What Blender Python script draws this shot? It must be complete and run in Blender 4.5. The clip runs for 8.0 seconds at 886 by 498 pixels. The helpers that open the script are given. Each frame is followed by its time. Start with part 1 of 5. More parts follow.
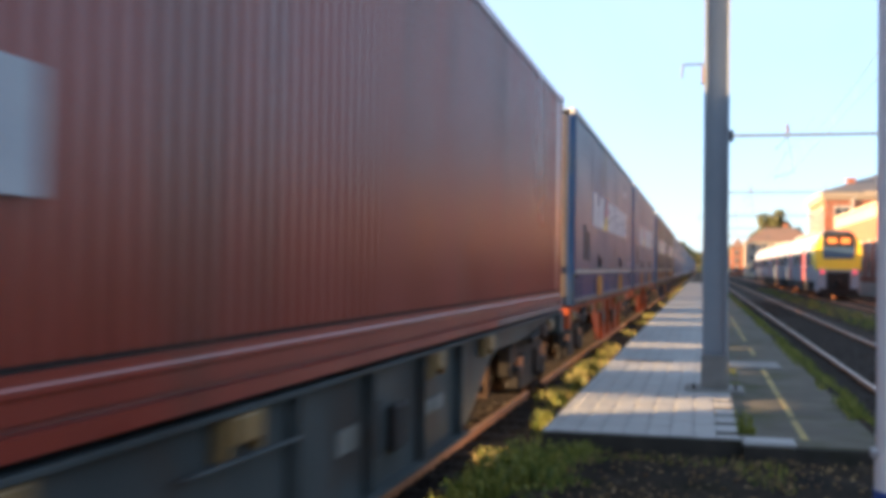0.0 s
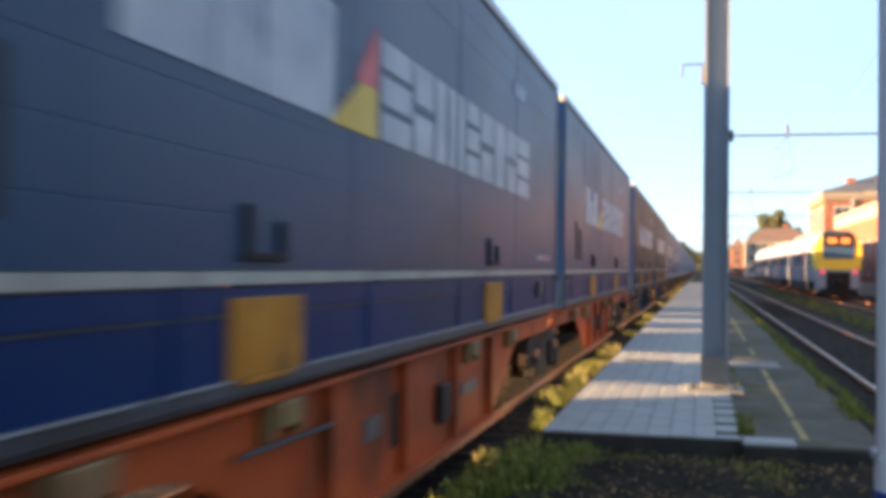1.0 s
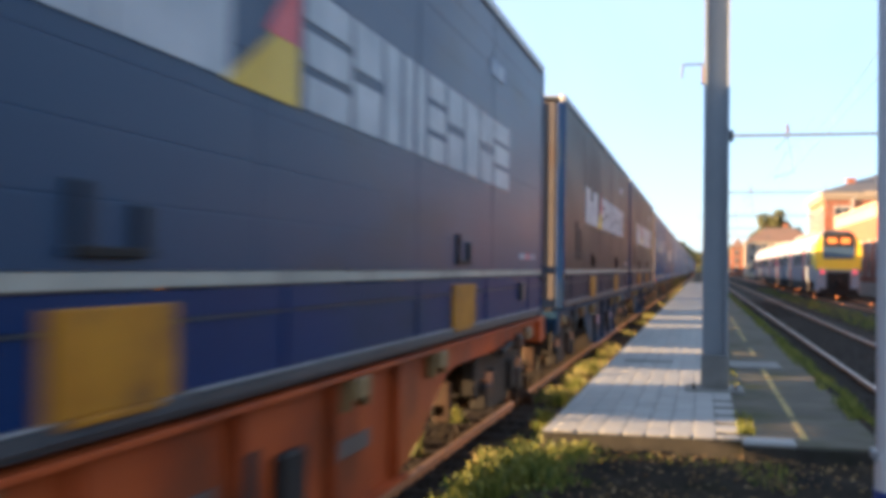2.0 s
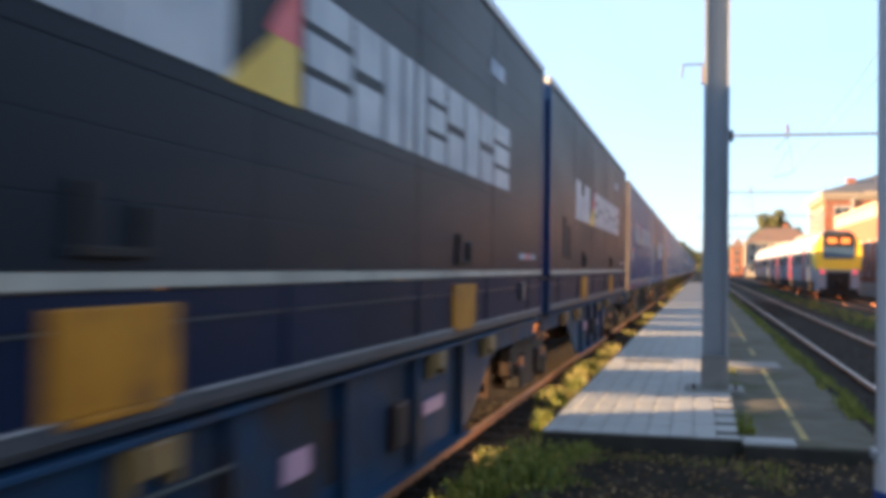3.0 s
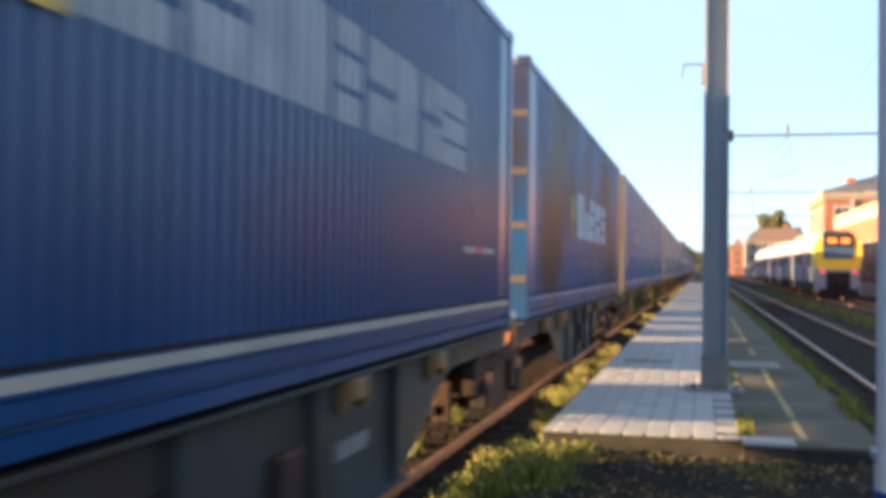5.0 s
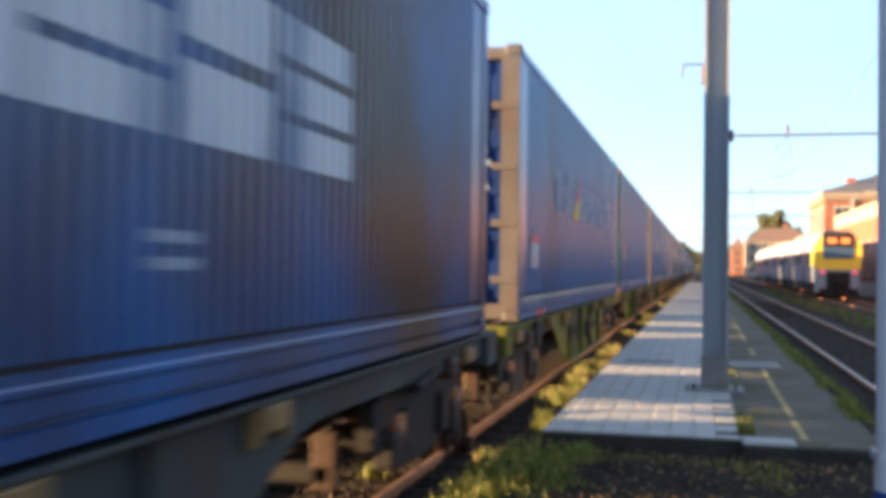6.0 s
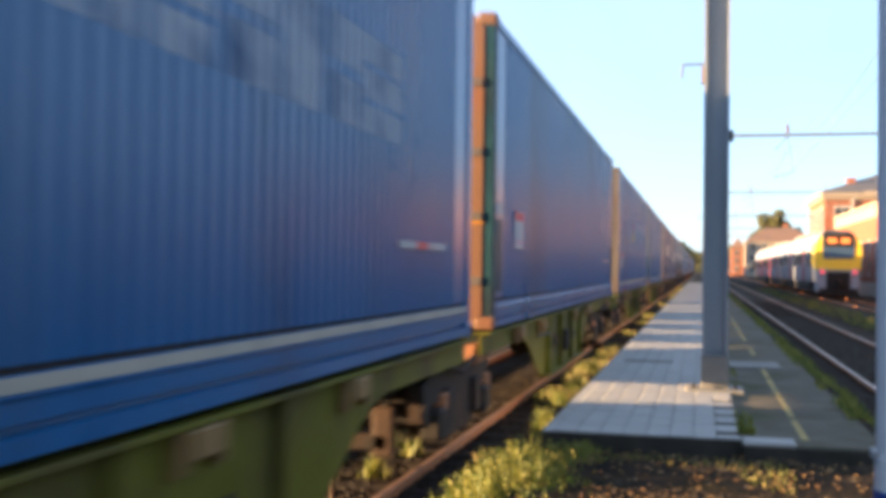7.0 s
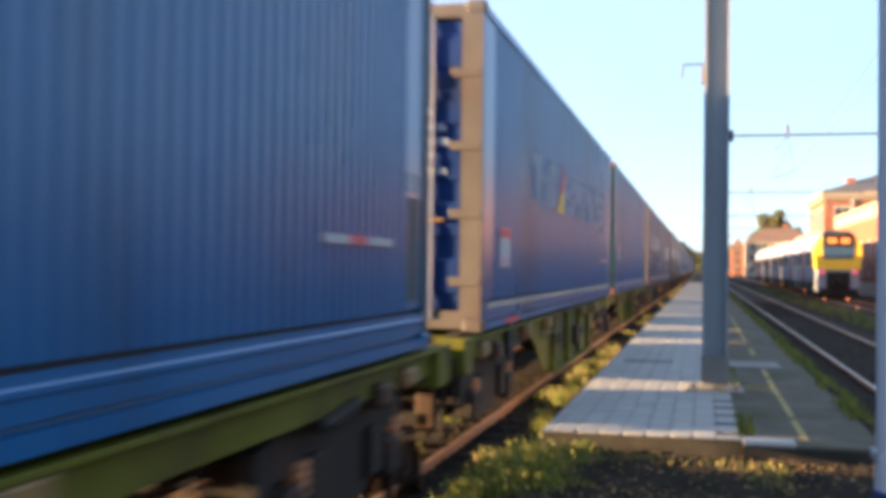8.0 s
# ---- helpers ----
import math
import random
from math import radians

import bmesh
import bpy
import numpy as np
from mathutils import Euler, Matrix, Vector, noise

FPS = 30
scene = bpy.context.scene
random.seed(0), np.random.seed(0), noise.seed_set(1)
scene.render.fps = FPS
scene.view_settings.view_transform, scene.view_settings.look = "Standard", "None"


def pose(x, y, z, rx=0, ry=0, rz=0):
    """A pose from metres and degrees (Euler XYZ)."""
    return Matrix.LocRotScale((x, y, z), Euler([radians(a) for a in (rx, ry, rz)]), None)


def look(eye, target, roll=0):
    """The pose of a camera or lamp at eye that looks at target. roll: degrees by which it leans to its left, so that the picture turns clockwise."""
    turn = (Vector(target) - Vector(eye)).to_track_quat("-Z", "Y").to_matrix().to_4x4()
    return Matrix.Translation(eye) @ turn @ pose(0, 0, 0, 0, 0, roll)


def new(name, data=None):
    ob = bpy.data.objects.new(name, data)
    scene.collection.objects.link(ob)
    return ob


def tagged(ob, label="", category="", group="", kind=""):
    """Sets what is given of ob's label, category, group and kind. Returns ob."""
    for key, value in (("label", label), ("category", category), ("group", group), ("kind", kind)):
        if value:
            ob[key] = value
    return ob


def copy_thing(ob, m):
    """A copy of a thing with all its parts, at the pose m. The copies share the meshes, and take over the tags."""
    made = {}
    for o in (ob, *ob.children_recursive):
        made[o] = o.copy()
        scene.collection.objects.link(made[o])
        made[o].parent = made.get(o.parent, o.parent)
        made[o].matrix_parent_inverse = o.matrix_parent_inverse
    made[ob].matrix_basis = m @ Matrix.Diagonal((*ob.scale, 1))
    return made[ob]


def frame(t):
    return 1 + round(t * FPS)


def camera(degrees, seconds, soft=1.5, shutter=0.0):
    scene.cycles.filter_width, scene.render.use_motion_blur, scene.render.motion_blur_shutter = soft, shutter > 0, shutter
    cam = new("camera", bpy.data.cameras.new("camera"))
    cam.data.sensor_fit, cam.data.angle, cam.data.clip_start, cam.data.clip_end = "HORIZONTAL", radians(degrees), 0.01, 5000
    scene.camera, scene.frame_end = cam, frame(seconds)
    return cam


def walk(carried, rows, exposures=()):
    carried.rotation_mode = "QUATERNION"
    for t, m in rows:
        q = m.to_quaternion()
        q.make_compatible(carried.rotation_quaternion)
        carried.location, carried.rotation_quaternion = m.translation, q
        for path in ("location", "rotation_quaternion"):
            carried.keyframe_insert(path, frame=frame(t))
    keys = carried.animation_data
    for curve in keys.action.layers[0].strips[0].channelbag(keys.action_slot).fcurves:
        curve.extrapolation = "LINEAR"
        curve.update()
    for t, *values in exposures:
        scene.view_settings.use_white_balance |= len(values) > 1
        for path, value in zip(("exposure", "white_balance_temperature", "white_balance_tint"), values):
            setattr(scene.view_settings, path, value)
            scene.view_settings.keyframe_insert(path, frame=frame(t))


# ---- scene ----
# Camera: stands still beside a low platform; x to the right, y along the tracks, z from the rail tops
YAW, PITCH, ROLL, EYE = 13.49, 0.91, 0.7, (0.0, 0.0, 1.75)
cam = camera(44.7, 8.0, soft=5.2, shutter=0.38)
p_, w_ = radians(PITCH), radians(YAW)
AIM = (EYE[0] - math.sin(w_) * math.cos(p_), EYE[1] + math.cos(w_) * math.cos(p_), EYE[2] + math.sin(p_))
walk(cam, [(0.0, look(EYE, AIM, ROLL)), (8.0, look(EYE, AIM, ROLL))], exposures=[(0.0, 3.0, 5380, 9), (8.0, 3.0, 5380, 9)])

# Light: a low evening sun from the far side of the goods train, and a clear sky
SUN_EL, SUN_AZ = 6.8, 15.0
world = bpy.data.worlds.new("sky")
scene.world = world
world.use_nodes = True
wn = world.node_tree.nodes
sky = wn.new("ShaderNodeTexSky")
sky.sky_type, sky.sun_disc = "NISHITA", False
sky.sun_elevation, sky.sun_rotation = radians(SUN_EL), radians(270 - SUN_AZ)
sky.air_density, sky.dust_density, sky.ozone_density = 0.75, 0.6, 1.5
wl = world.node_tree.links
veil, veil_amount, veil_mix, veil_at = wn.new("ShaderNodeTexNoise"), wn.new("ShaderNodeMapRange"), wn.new("ShaderNodeMix"), wn.new("ShaderNodeTexCoord")
veil.inputs["Scale"].default_value, veil.inputs["Detail"].default_value, veil.inputs["Distortion"].default_value = 2.2, 6.0, 0.6
veil_amount.inputs[1].default_value, veil_amount.inputs[2].default_value = 0.3, 0.75
veil_amount.inputs[3].default_value, veil_amount.inputs[4].default_value = 0.36, 0.72
veil_mix.data_type = "RGBA"
veil_mix.inputs[7].default_value = (3.0, 3.15, 3.35, 1)
wl.new(veil_at.outputs["Generated"], veil.inputs["Vector"])
wl.new(veil.outputs[0], veil_amount.inputs[0])
wl.new(veil_amount.outputs[0], veil_mix.inputs[0])
wl.new(sky.outputs[0], veil_mix.inputs[6])
wl.new(veil_mix.outputs[2], wn["Background"].inputs[0])
wn["Background"].inputs[1].default_value = 0.0525
sun = new("sun", bpy.data.lights.new("sun", "SUN"))
sun.data.energy, sun.data.angle, sun.data.color = 5.0, radians(0.6), (1.0, 0.57, 0.22)
a_, e_ = radians(SUN_AZ), radians(SUN_EL)
sun.matrix_world = look((-60 * math.cos(a_) * math.cos(e_), -60 * math.sin(a_) * math.cos(e_), 60 * math.sin(e_)), (0, 0, 0))

RNG = random.Random(7)


# ---- materials ----
def surface(name, a, b, scale=6.0, rough=0.6, bump=0.15, metal=0.0, fine=60.0, dirt=None, dirt_amount=0.0,
            dirt_scale=1.2, stretch=(1, 1, 1), per_piece=0.0, spec=0.5):
    """Two base colours mixed by coarse and fine noise, stains of a third colour, and fine relief."""
    m = bpy.data.materials.new(name)
    m.use_nodes = True
    n, l = m.node_tree.nodes, m.node_tree.links
    bsdf = n["Principled BSDF"]
    co = n.new("ShaderNodeTexCoord")
    mp = n.new("ShaderNodeMapping")
    mp.inputs["Scale"].default_value = stretch
    l.new(co.outputs["Object"], mp.inputs["Vector"])

    def tex(s, detail=4.0):
        t = n.new("ShaderNodeTexNoise")
        t.inputs["Scale"].default_value, t.inputs["Detail"].default_value = s, detail
        l.new(mp.outputs[0], t.inputs["Vector"])
        return t
    big, small = tex(scale), tex(fine)
    add = n.new("ShaderNodeMath")
    add.operation = "MULTIPLY_ADD"
    add.inputs[1].default_value = 0.45
    l.new(small.outputs[0], add.inputs[0])
    l.new(big.outputs[0], add.inputs[2])
    ramp = n.new("ShaderNodeMapRange")
    ramp.inputs[1].default_value, ramp.inputs[2].default_value = 0.5, 0.95
    l.new(add.outputs[0], ramp.inputs[0])
    mix = n.new("ShaderNodeMix")
    mix.data_type = "RGBA"
    mix.inputs[6].default_value, mix.inputs[7].default_value = (*a, 1), (*b, 1)
    l.new(ramp.outputs[0], mix.inputs[0])
    out = mix.outputs[2]
    if dirt:
        t = tex(dirt_scale, 8.0)
        r = n.new("ShaderNodeMapRange")
        r.inputs[1].default_value, r.inputs[2].default_value = 0.62 - 0.25 * dirt_amount, 0.8 - 0.2 * dirt_amount
        l.new(t.outputs[0], r.inputs[0])
        mx = n.new("ShaderNodeMix")
        mx.data_type = "RGBA"
        mx.inputs[7].default_value = (*dirt, 1)
        l.new(r.outputs[0], mx.inputs[0])
        l.new(out, mx.inputs[6])
        out = mx.outputs[2]
    if per_piece:
        info = n.new("ShaderNodeObjectInfo")
        r = n.new("ShaderNodeMapRange")
        r.inputs[3].default_value, r.inputs[4].default_value = 1 - per_piece, 1 + per_piece
        l.new(info.outputs["Random"], r.inputs[0])
        hs = n.new("ShaderNodeHueSaturation")
        l.new(r.outputs[0], hs.inputs["Value"])
        l.new(out, hs.inputs["Color"])
        out = hs.outputs[0]
    l.new(out, bsdf.inputs["Base Color"])
    rr = n.new("ShaderNodeMapRange")
    rr.inputs[3].default_value, rr.inputs[4].default_value = max(0.03, rough - 0.12), min(1, rough + 0.15)
    l.new(big.outputs[0], rr.inputs[0])
    l.new(rr.outputs[0], bsdf.inputs["Roughness"])
    bsdf.inputs["Metallic"].default_value = metal
    bsdf.inputs["Specular IOR Level"].default_value = spec
    if bump:
        bp = n.new("ShaderNodeBump")
        bp.inputs["Strength"].default_value, bp.inputs["Distance"].default_value = bump, 0.01
        l.new(small.outputs[0], bp.inputs["Height"])
        l.new(bp.outputs[0], bsdf.inputs["Normal"])
    return m


def leafy(name, a, b, rough=0.6, through_light=0.3):
    """Foliage: a colour of its own for each blade or leaf, some light coming through."""
    m = bpy.data.materials.new(name)
    m.use_nodes = True
    n, l = m.node_tree.nodes, m.node_tree.links
    bsdf = n["Principled BSDF"]
    geo = n.new("ShaderNodeNewGeometry")
    mix = n.new("ShaderNodeMix")
    mix.data_type = "RGBA"
    mix.inputs[6].default_value, mix.inputs[7].default_value = (*a, 1), (*b, 1)
    l.new(geo.outputs["Random Per Island"], mix.inputs[0])
    l.new(mix.outputs[2], bsdf.inputs["Base Color"])
    bsdf.inputs["Roughness"].default_value = rough
    tr = n.new("ShaderNodeBsdfTranslucent")
    l.new(mix.outputs[2], tr.inputs[0])
    ms = n.new("ShaderNodeMixShader")
    ms.inputs[0].default_value = through_light
    l.new(bsdf.outputs[0], ms.inputs[1])
    l.new(tr.outputs[0], ms.inputs[2])
    l.new(ms.outputs[0], n["Material Output"].inputs[0])
    return m


def glow(name, col, strength):
    m = bpy.data.materials.new(name)
    m.use_nodes = True
    b = m.node_tree.nodes["Principled BSDF"]
    b.inputs["Base Color"].default_value = (*[c * 0.5 for c in col], 1)
    b.inputs["Emission Color"].default_value = (*col, 1)
    b.inputs["Emission Strength"].default_value = strength
    return m


RUST = (0.16, 0.06, 0.025)
M = dict(
    red=surface("oxide_red_paint", (0.17, 0.024, 0.014), (0.23, 0.036, 0.022), 0.8, 0.3, 0.05, dirt=(0.1, 0.024, 0.015), dirt_amount=0.35, stretch=(1, 1, 0.25), spec=0.75),
    blue=surface("blue_container_paint", (0.004, 0.076, 0.225), (0.009, 0.108, 0.285), 0.8, 0.29, 0.05, dirt=(0.014, 0.042, 0.1), dirt_amount=0.4, stretch=(1, 1, 0.2), spec=0.75),
    blue_deep=surface("deep_blue_container_paint", (0.003, 0.038, 0.13), (0.006, 0.054, 0.17), 0.8, 0.29, 0.05, dirt=(0.014, 0.03, 0.06), dirt_amount=0.25, stretch=(1, 1, 0.2), spec=0.5),
    door_blue=surface("royal_blue_door_paint", (0.006, 0.022, 0.11), (0.009, 0.032, 0.15), 1.0, 0.4, 0.08, dirt=(0.015, 0.02, 0.04), dirt_amount=0.3, spec=0.3),
    blue_worn=surface("worn_blue_container_paint", (0.005, 0.072, 0.26), (0.012, 0.1, 0.31), 0.9, 0.33, 0.08, dirt=(0.035, 0.02, 0.014), dirt_amount=1.0, dirt_scale=0.5, stretch=(1, 1, 0.7), spec=0.6),
    navy=surface("navy_curtain_sheet", (0.009, 0.032, 0.082), (0.015, 0.044, 0.1), 0.7, 0.42, 0.05, dirt=(0.02, 0.03, 0.05), dirt_amount=0.35, stretch=(1, 0.4, 1), spec=0.24),
    slatey=surface("dark_slate_curtain_sheet", (0.004, 0.008, 0.015), (0.007, 0.013, 0.022), 0.7, 0.44, 0.05, dirt=(0.014, 0.017, 0.022), dirt_amount=0.35, stretch=(1, 0.4, 1), spec=0.08),
    royal=surface("royal_blue_steel", (0.0035, 0.017, 0.075), (0.007, 0.03, 0.115), 1.2, 0.42, 0.1, dirt=(0.014, 0.028, 0.06), dirt_amount=0.4, stretch=(1, 0.35, 1), spec=0.12),
    royal_dull=surface("dull_navy_steel", (0.003, 0.008, 0.026), (0.005, 0.014, 0.045), 1.2, 0.5, 0.1, dirt=(0.01, 0.012, 0.018), dirt_amount=0.4, stretch=(1, 0.35, 1), spec=0.08),
    white=surface("white_marking", (0.4, 0.42, 0.45), (0.28, 0.31, 0.35), 3, 0.5, 0.05, dirt=(0.15, 0.17, 0.22), dirt_amount=0.4),
    big_white=surface("chalky_white_marking", (0.46, 0.5, 0.56), (0.56, 0.59, 0.62), 1.5, 0.55, 0.05, dirt=(0.08, 0.14, 0.26), dirt_amount=0.4, dirt_scale=1.6, stretch=(1, 1, 0.35)),
    cream_mark=surface("yellowed_white_marking", (0.36, 0.32, 0.2), (0.28, 0.25, 0.17), 3, 0.55, 0.05, dirt=(0.1, 0.08, 0.05), dirt_amount=0.5, dirt_scale=2.0),
    faded=surface("faded_white_marking", (0.2, 0.26, 0.36), (0.3, 0.35, 0.42), 2, 0.5, 0.05, dirt=(0.01, 0.06, 0.17), dirt_amount=0.55, dirt_scale=2.5),
    stripe=surface("cream_line", (0.36, 0.35, 0.3), (0.27, 0.265, 0.23), 3, 0.55, 0.05, dirt=(0.18, 0.17, 0.15), dirt_amount=0.3),
    yellow=surface("yellow_steel_paint", (0.42, 0.19, 0.008), (0.33, 0.14, 0.008), 4, 0.6, 0.1, dirt=(0.16, 0.075, 0.02), dirt_amount=0.45, dirt_scale=3.0, spec=0.2),
    emblem=surface("bright_yellow_marking", (0.62, 0.42, 0.03), (0.5, 0.33, 0.03), 4, 0.5, 0.05, spec=0.3),
    signred=surface("red_marking", (0.55, 0.05, 0.06), (0.45, 0.06, 0.06), 5, 0.5, 0.05),
    tan=surface("pale_grey_end_steel", (0.072, 0.063, 0.06), (0.098, 0.086, 0.082), 3, 0.55, 0.1, dirt=(0.08, 0.055, 0.045), dirt_amount=0.35),
    rustpost=surface("orange_brown_post", (0.15, 0.075, 0.035), (0.12, 0.055, 0.028), 3, 0.55, 0.1, dirt=RUST, dirt_amount=0.3),
    zinc=surface("galvanised_steel", (0.3, 0.31, 0.33), (0.38, 0.39, 0.4), 8, 0.5, 0.08, metal=0.35, dirt=(0.2, 0.2, 0.2), dirt_amount=0.3),
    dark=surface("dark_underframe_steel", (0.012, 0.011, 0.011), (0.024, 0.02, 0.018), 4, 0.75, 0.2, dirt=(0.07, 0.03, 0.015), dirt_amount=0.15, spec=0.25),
    w_orange=surface("orange_red_wagon_paint", (0.27, 0.048, 0.01), (0.38, 0.08, 0.018), 2, 0.55, 0.12, dirt=(0.11, 0.035, 0.016), dirt_amount=0.45, spec=0.15),
    w_blue=surface("blue_wagon_paint", (0.006, 0.022, 0.055), (0.012, 0.042, 0.095), 2, 0.55, 0.12, dirt=(0.03, 0.024, 0.022), dirt_amount=0.5, spec=0.15),
    w_grey=surface("grey_wagon_paint", (0.03, 0.038, 0.04), (0.058, 0.068, 0.07), 2, 0.55, 0.12, dirt=(0.04, 0.03, 0.024), dirt_amount=0.45, spec=0.15),
    w_olive=surface("olive_green_wagon_paint", (0.075, 0.08, 0.006), (0.12, 0.12, 0.016), 2, 0.55, 0.12, dirt=(0.05, 0.04, 0.018), dirt_amount=0.45, spec=0.15),
    sill=surface("dull_grey_sill_steel", (0.03, 0.034, 0.042), (0.06, 0.066, 0.078), 4, 0.45, 0.1, dirt=(0.02, 0.018, 0.016), dirt_amount=0.4, spec=0.4),
    teal=surface("dark_teal_patch", (0.004, 0.03, 0.05), (0.006, 0.05, 0.07), 3, 0.5, 0.08, dirt=(0.01, 0.02, 0.03), dirt_amount=0.5, spec=0.3),
    pink=surface("pink_marking", (0.5, 0.28, 0.36), (0.4, 0.25, 0.32), 3, 0.5, 0.05),
    spigot=surface("dull_ochre_fittings", (0.2, 0.13, 0.04), (0.15, 0.09, 0.03), 6, 0.6, 0.15, dirt=RUST, dirt_amount=0.4),
    rust=surface("rust_patch", (0.22, 0.08, 0.03), (0.3, 0.13, 0.05), 5, 0.7, 0.2),
    wheel=surface("dark_brown_wheel_steel", (0.035, 0.02, 0.013), (0.06, 0.032, 0.02), 5, 0.65, 0.2, spec=0.3),
    rail=surface("rusty_rail_steel", (0.3, 0.12, 0.045), (0.4, 0.18, 0.08), 6, 0.6, 0.25),
    rail_top=surface("rusty_rail_head", (0.15, 0.08, 0.05), (0.2, 0.12, 0.08), 6, 0.65, 0.1),
    rail_worn=surface("worn_bright_rail_head", (0.34, 0.28, 0.24), (0.45, 0.38, 0.34), 6, 0.45, 0.1, metal=0.4),
    sleeper=surface("old_timber_sleeper", (0.025, 0.02, 0.017), (0.045, 0.037, 0.03), 5, 0.9, 0.4, stretch=(0.3, 2, 2), per_piece=0.2, spec=0.1),
    ballast=surface("dark_track_ballast", (0.014, 0.012, 0.011), (0.04, 0.033, 0.027), 9, 0.95, 1.0, fine=26, spec=0.08),
    stones=surface("loose_ballast_stones", (0.016, 0.014, 0.013), (0.042, 0.035, 0.029), 5, 0.9, 0.4, spec=0.1),
    gravel=surface("brown_fine_gravel", (0.03, 0.026, 0.021), (0.11, 0.085, 0.058), 7, 0.9, 0.4, spec=0.1),
    rail_tone=surface("pinkish_grey_rail_tone", (0.13, 0.105, 0.11), (0.17, 0.14, 0.145), 2, 0.5, 0.06, dirt=(0.1, 0.06, 0.055), dirt_amount=0.4, stretch=(1, 0.3, 1), spec=0.4),
    soil=surface("dark_soil_and_fine_gravel", (0.009, 0.0083, 0.0075), (0.034, 0.028, 0.021), 3, 0.95, 0.9, fine=40, dirt=(0.013, 0.015, 0.006), dirt_amount=0.3, spec=0.03),
    asphalt=surface("old_asphalt", (0.08, 0.074, 0.06), (0.13, 0.118, 0.094), 2.2, 0.9, 0.6, fine=60, dirt=(0.055, 0.062, 0.028), dirt_amount=0.5, spec=0.1),
    paver=surface("grey_concrete_paver", (0.3, 0.3, 0.29), (0.36, 0.36, 0.35), 4, 0.85, 0.3, fine=90, dirt=(0.22, 0.22, 0.2), dirt_amount=0.2, per_piece=0.07, spec=0.25),
    front=surface("weathered_shaded_front", (0.03, 0.029, 0.026), (0.055, 0.05, 0.043), 5, 0.9, 0.4, dirt=(0.02, 0.024, 0.012), dirt_amount=0.4, spec=0.1),
    joint=surface("dark_paving_bed", (0.03, 0.03, 0.026), (0.05, 0.046, 0.036), 8, 0.95, 0.5, spec=0.1),
    concrete=surface("pale_concrete", (0.36, 0.36, 0.35), (0.48, 0.47, 0.45), 3, 0.8, 0.3, dirt=(0.2, 0.2, 0.18), dirt_amount=0.3),
    footing=surface("weathered_footing_concrete", (0.16, 0.16, 0.155), (0.24, 0.235, 0.22), 3, 0.85, 0.3, dirt=(0.1, 0.1, 0.085), dirt_amount=0.4, spec=0.2),
    yline=surface("faded_yellow_line", (0.36, 0.27, 0.06), (0.16, 0.14, 0.07), 5, 0.8, 0.2, fine=25),
    mast=surface("grey_painted_mast_steel", (0.2, 0.225, 0.26), (0.26, 0.285, 0.32), 2, 0.55, 0.15, dirt=(0.22, 0.22, 0.21), dirt_amount=0.3, stretch=(1, 1, 0.3)),
    pole=surface("pale_grey_pole_paint", (0.82, 0.84, 0.87), (0.86, 0.88, 0.9), 3, 0.4, 0.06, dirt=(0.6, 0.6, 0.6), dirt_amount=0.1),
    iron=surface("cast_iron", (0.06, 0.058, 0.055), (0.1, 0.09, 0.08), 8, 0.6, 0.3),
    brick=surface("orange_red_brickwork", (0.2, 0.07, 0.04), (0.27, 0.1, 0.055), 1.5, 0.9, 0.4, fine=14, dirt=(0.13, 0.055, 0.04), dirt_amount=0.25),
    cream=surface("cream_render", (0.28, 0.23, 0.18), (0.33, 0.28, 0.22), 1.2, 0.9, 0.2, dirt=(0.21, 0.17, 0.13), dirt_amount=0.25),
    slate=surface("dark_roof_slate", (0.07, 0.07, 0.075), (0.12, 0.115, 0.12), 2, 0.7, 0.5, fine=9),
    tiles=surface("brown_roof_tiles", (0.14, 0.085, 0.06), (0.2, 0.12, 0.09), 2, 0.8, 0.5, fine=9),
    glass=surface("window_glass", (0.02, 0.025, 0.03), (0.03, 0.035, 0.045), 1, 0.08, 0.0),
    screen=surface("windscreen_glass", (0.03, 0.06, 0.12), (0.04, 0.075, 0.14), 1, 0.15, 0.0),
    t_grey=surface("blue_grey_train_paint", (0.2, 0.22, 0.27), (0.25, 0.27, 0.32), 1, 0.3, 0.05),
    t_white=surface("white_train_paint", (0.34, 0.33, 0.33), (0.28, 0.27, 0.27), 1, 0.45, 0.05),
    t_yellow=surface("yellow_train_paint", (0.75, 0.55, 0.02), (0.68, 0.48, 0.02), 1, 0.35, 0.05),
    t_red=surface("red_train_door_paint", (0.32, 0.05, 0.06), (0.26, 0.045, 0.05), 1, 0.4, 0.05),
    bark=surface("tree_bark", (0.07, 0.05, 0.035), (0.11, 0.085, 0.06), 6, 0.9, 0.6),
    line_steel=surface("dark_weathered_line_steel", (0.07, 0.08, 0.09), (0.1, 0.11, 0.12), 5, 0.6, 0.05),
    wire=surface("weathered_copper_wire", (0.06, 0.065, 0.065), (0.09, 0.09, 0.09), 5, 0.6, 0.0),
    porcelain=surface("brown_insulator_glaze", (0.12, 0.06, 0.04), (0.16, 0.08, 0.05), 5, 0.25, 0.0),
    sticker=surface("blue_sticker", (0.02, 0.07, 0.35), (0.03, 0.09, 0.4), 5, 0.4, 0.0),
    grass=leafy("weeds_and_grass", (0.04, 0.08, 0.01), (0.26, 0.25, 0.045), 0.6, 0.35),
    dry=leafy("dry_grass", (0.2, 0.16, 0.06), (0.32, 0.24, 0.09), 0.7, 0.35),
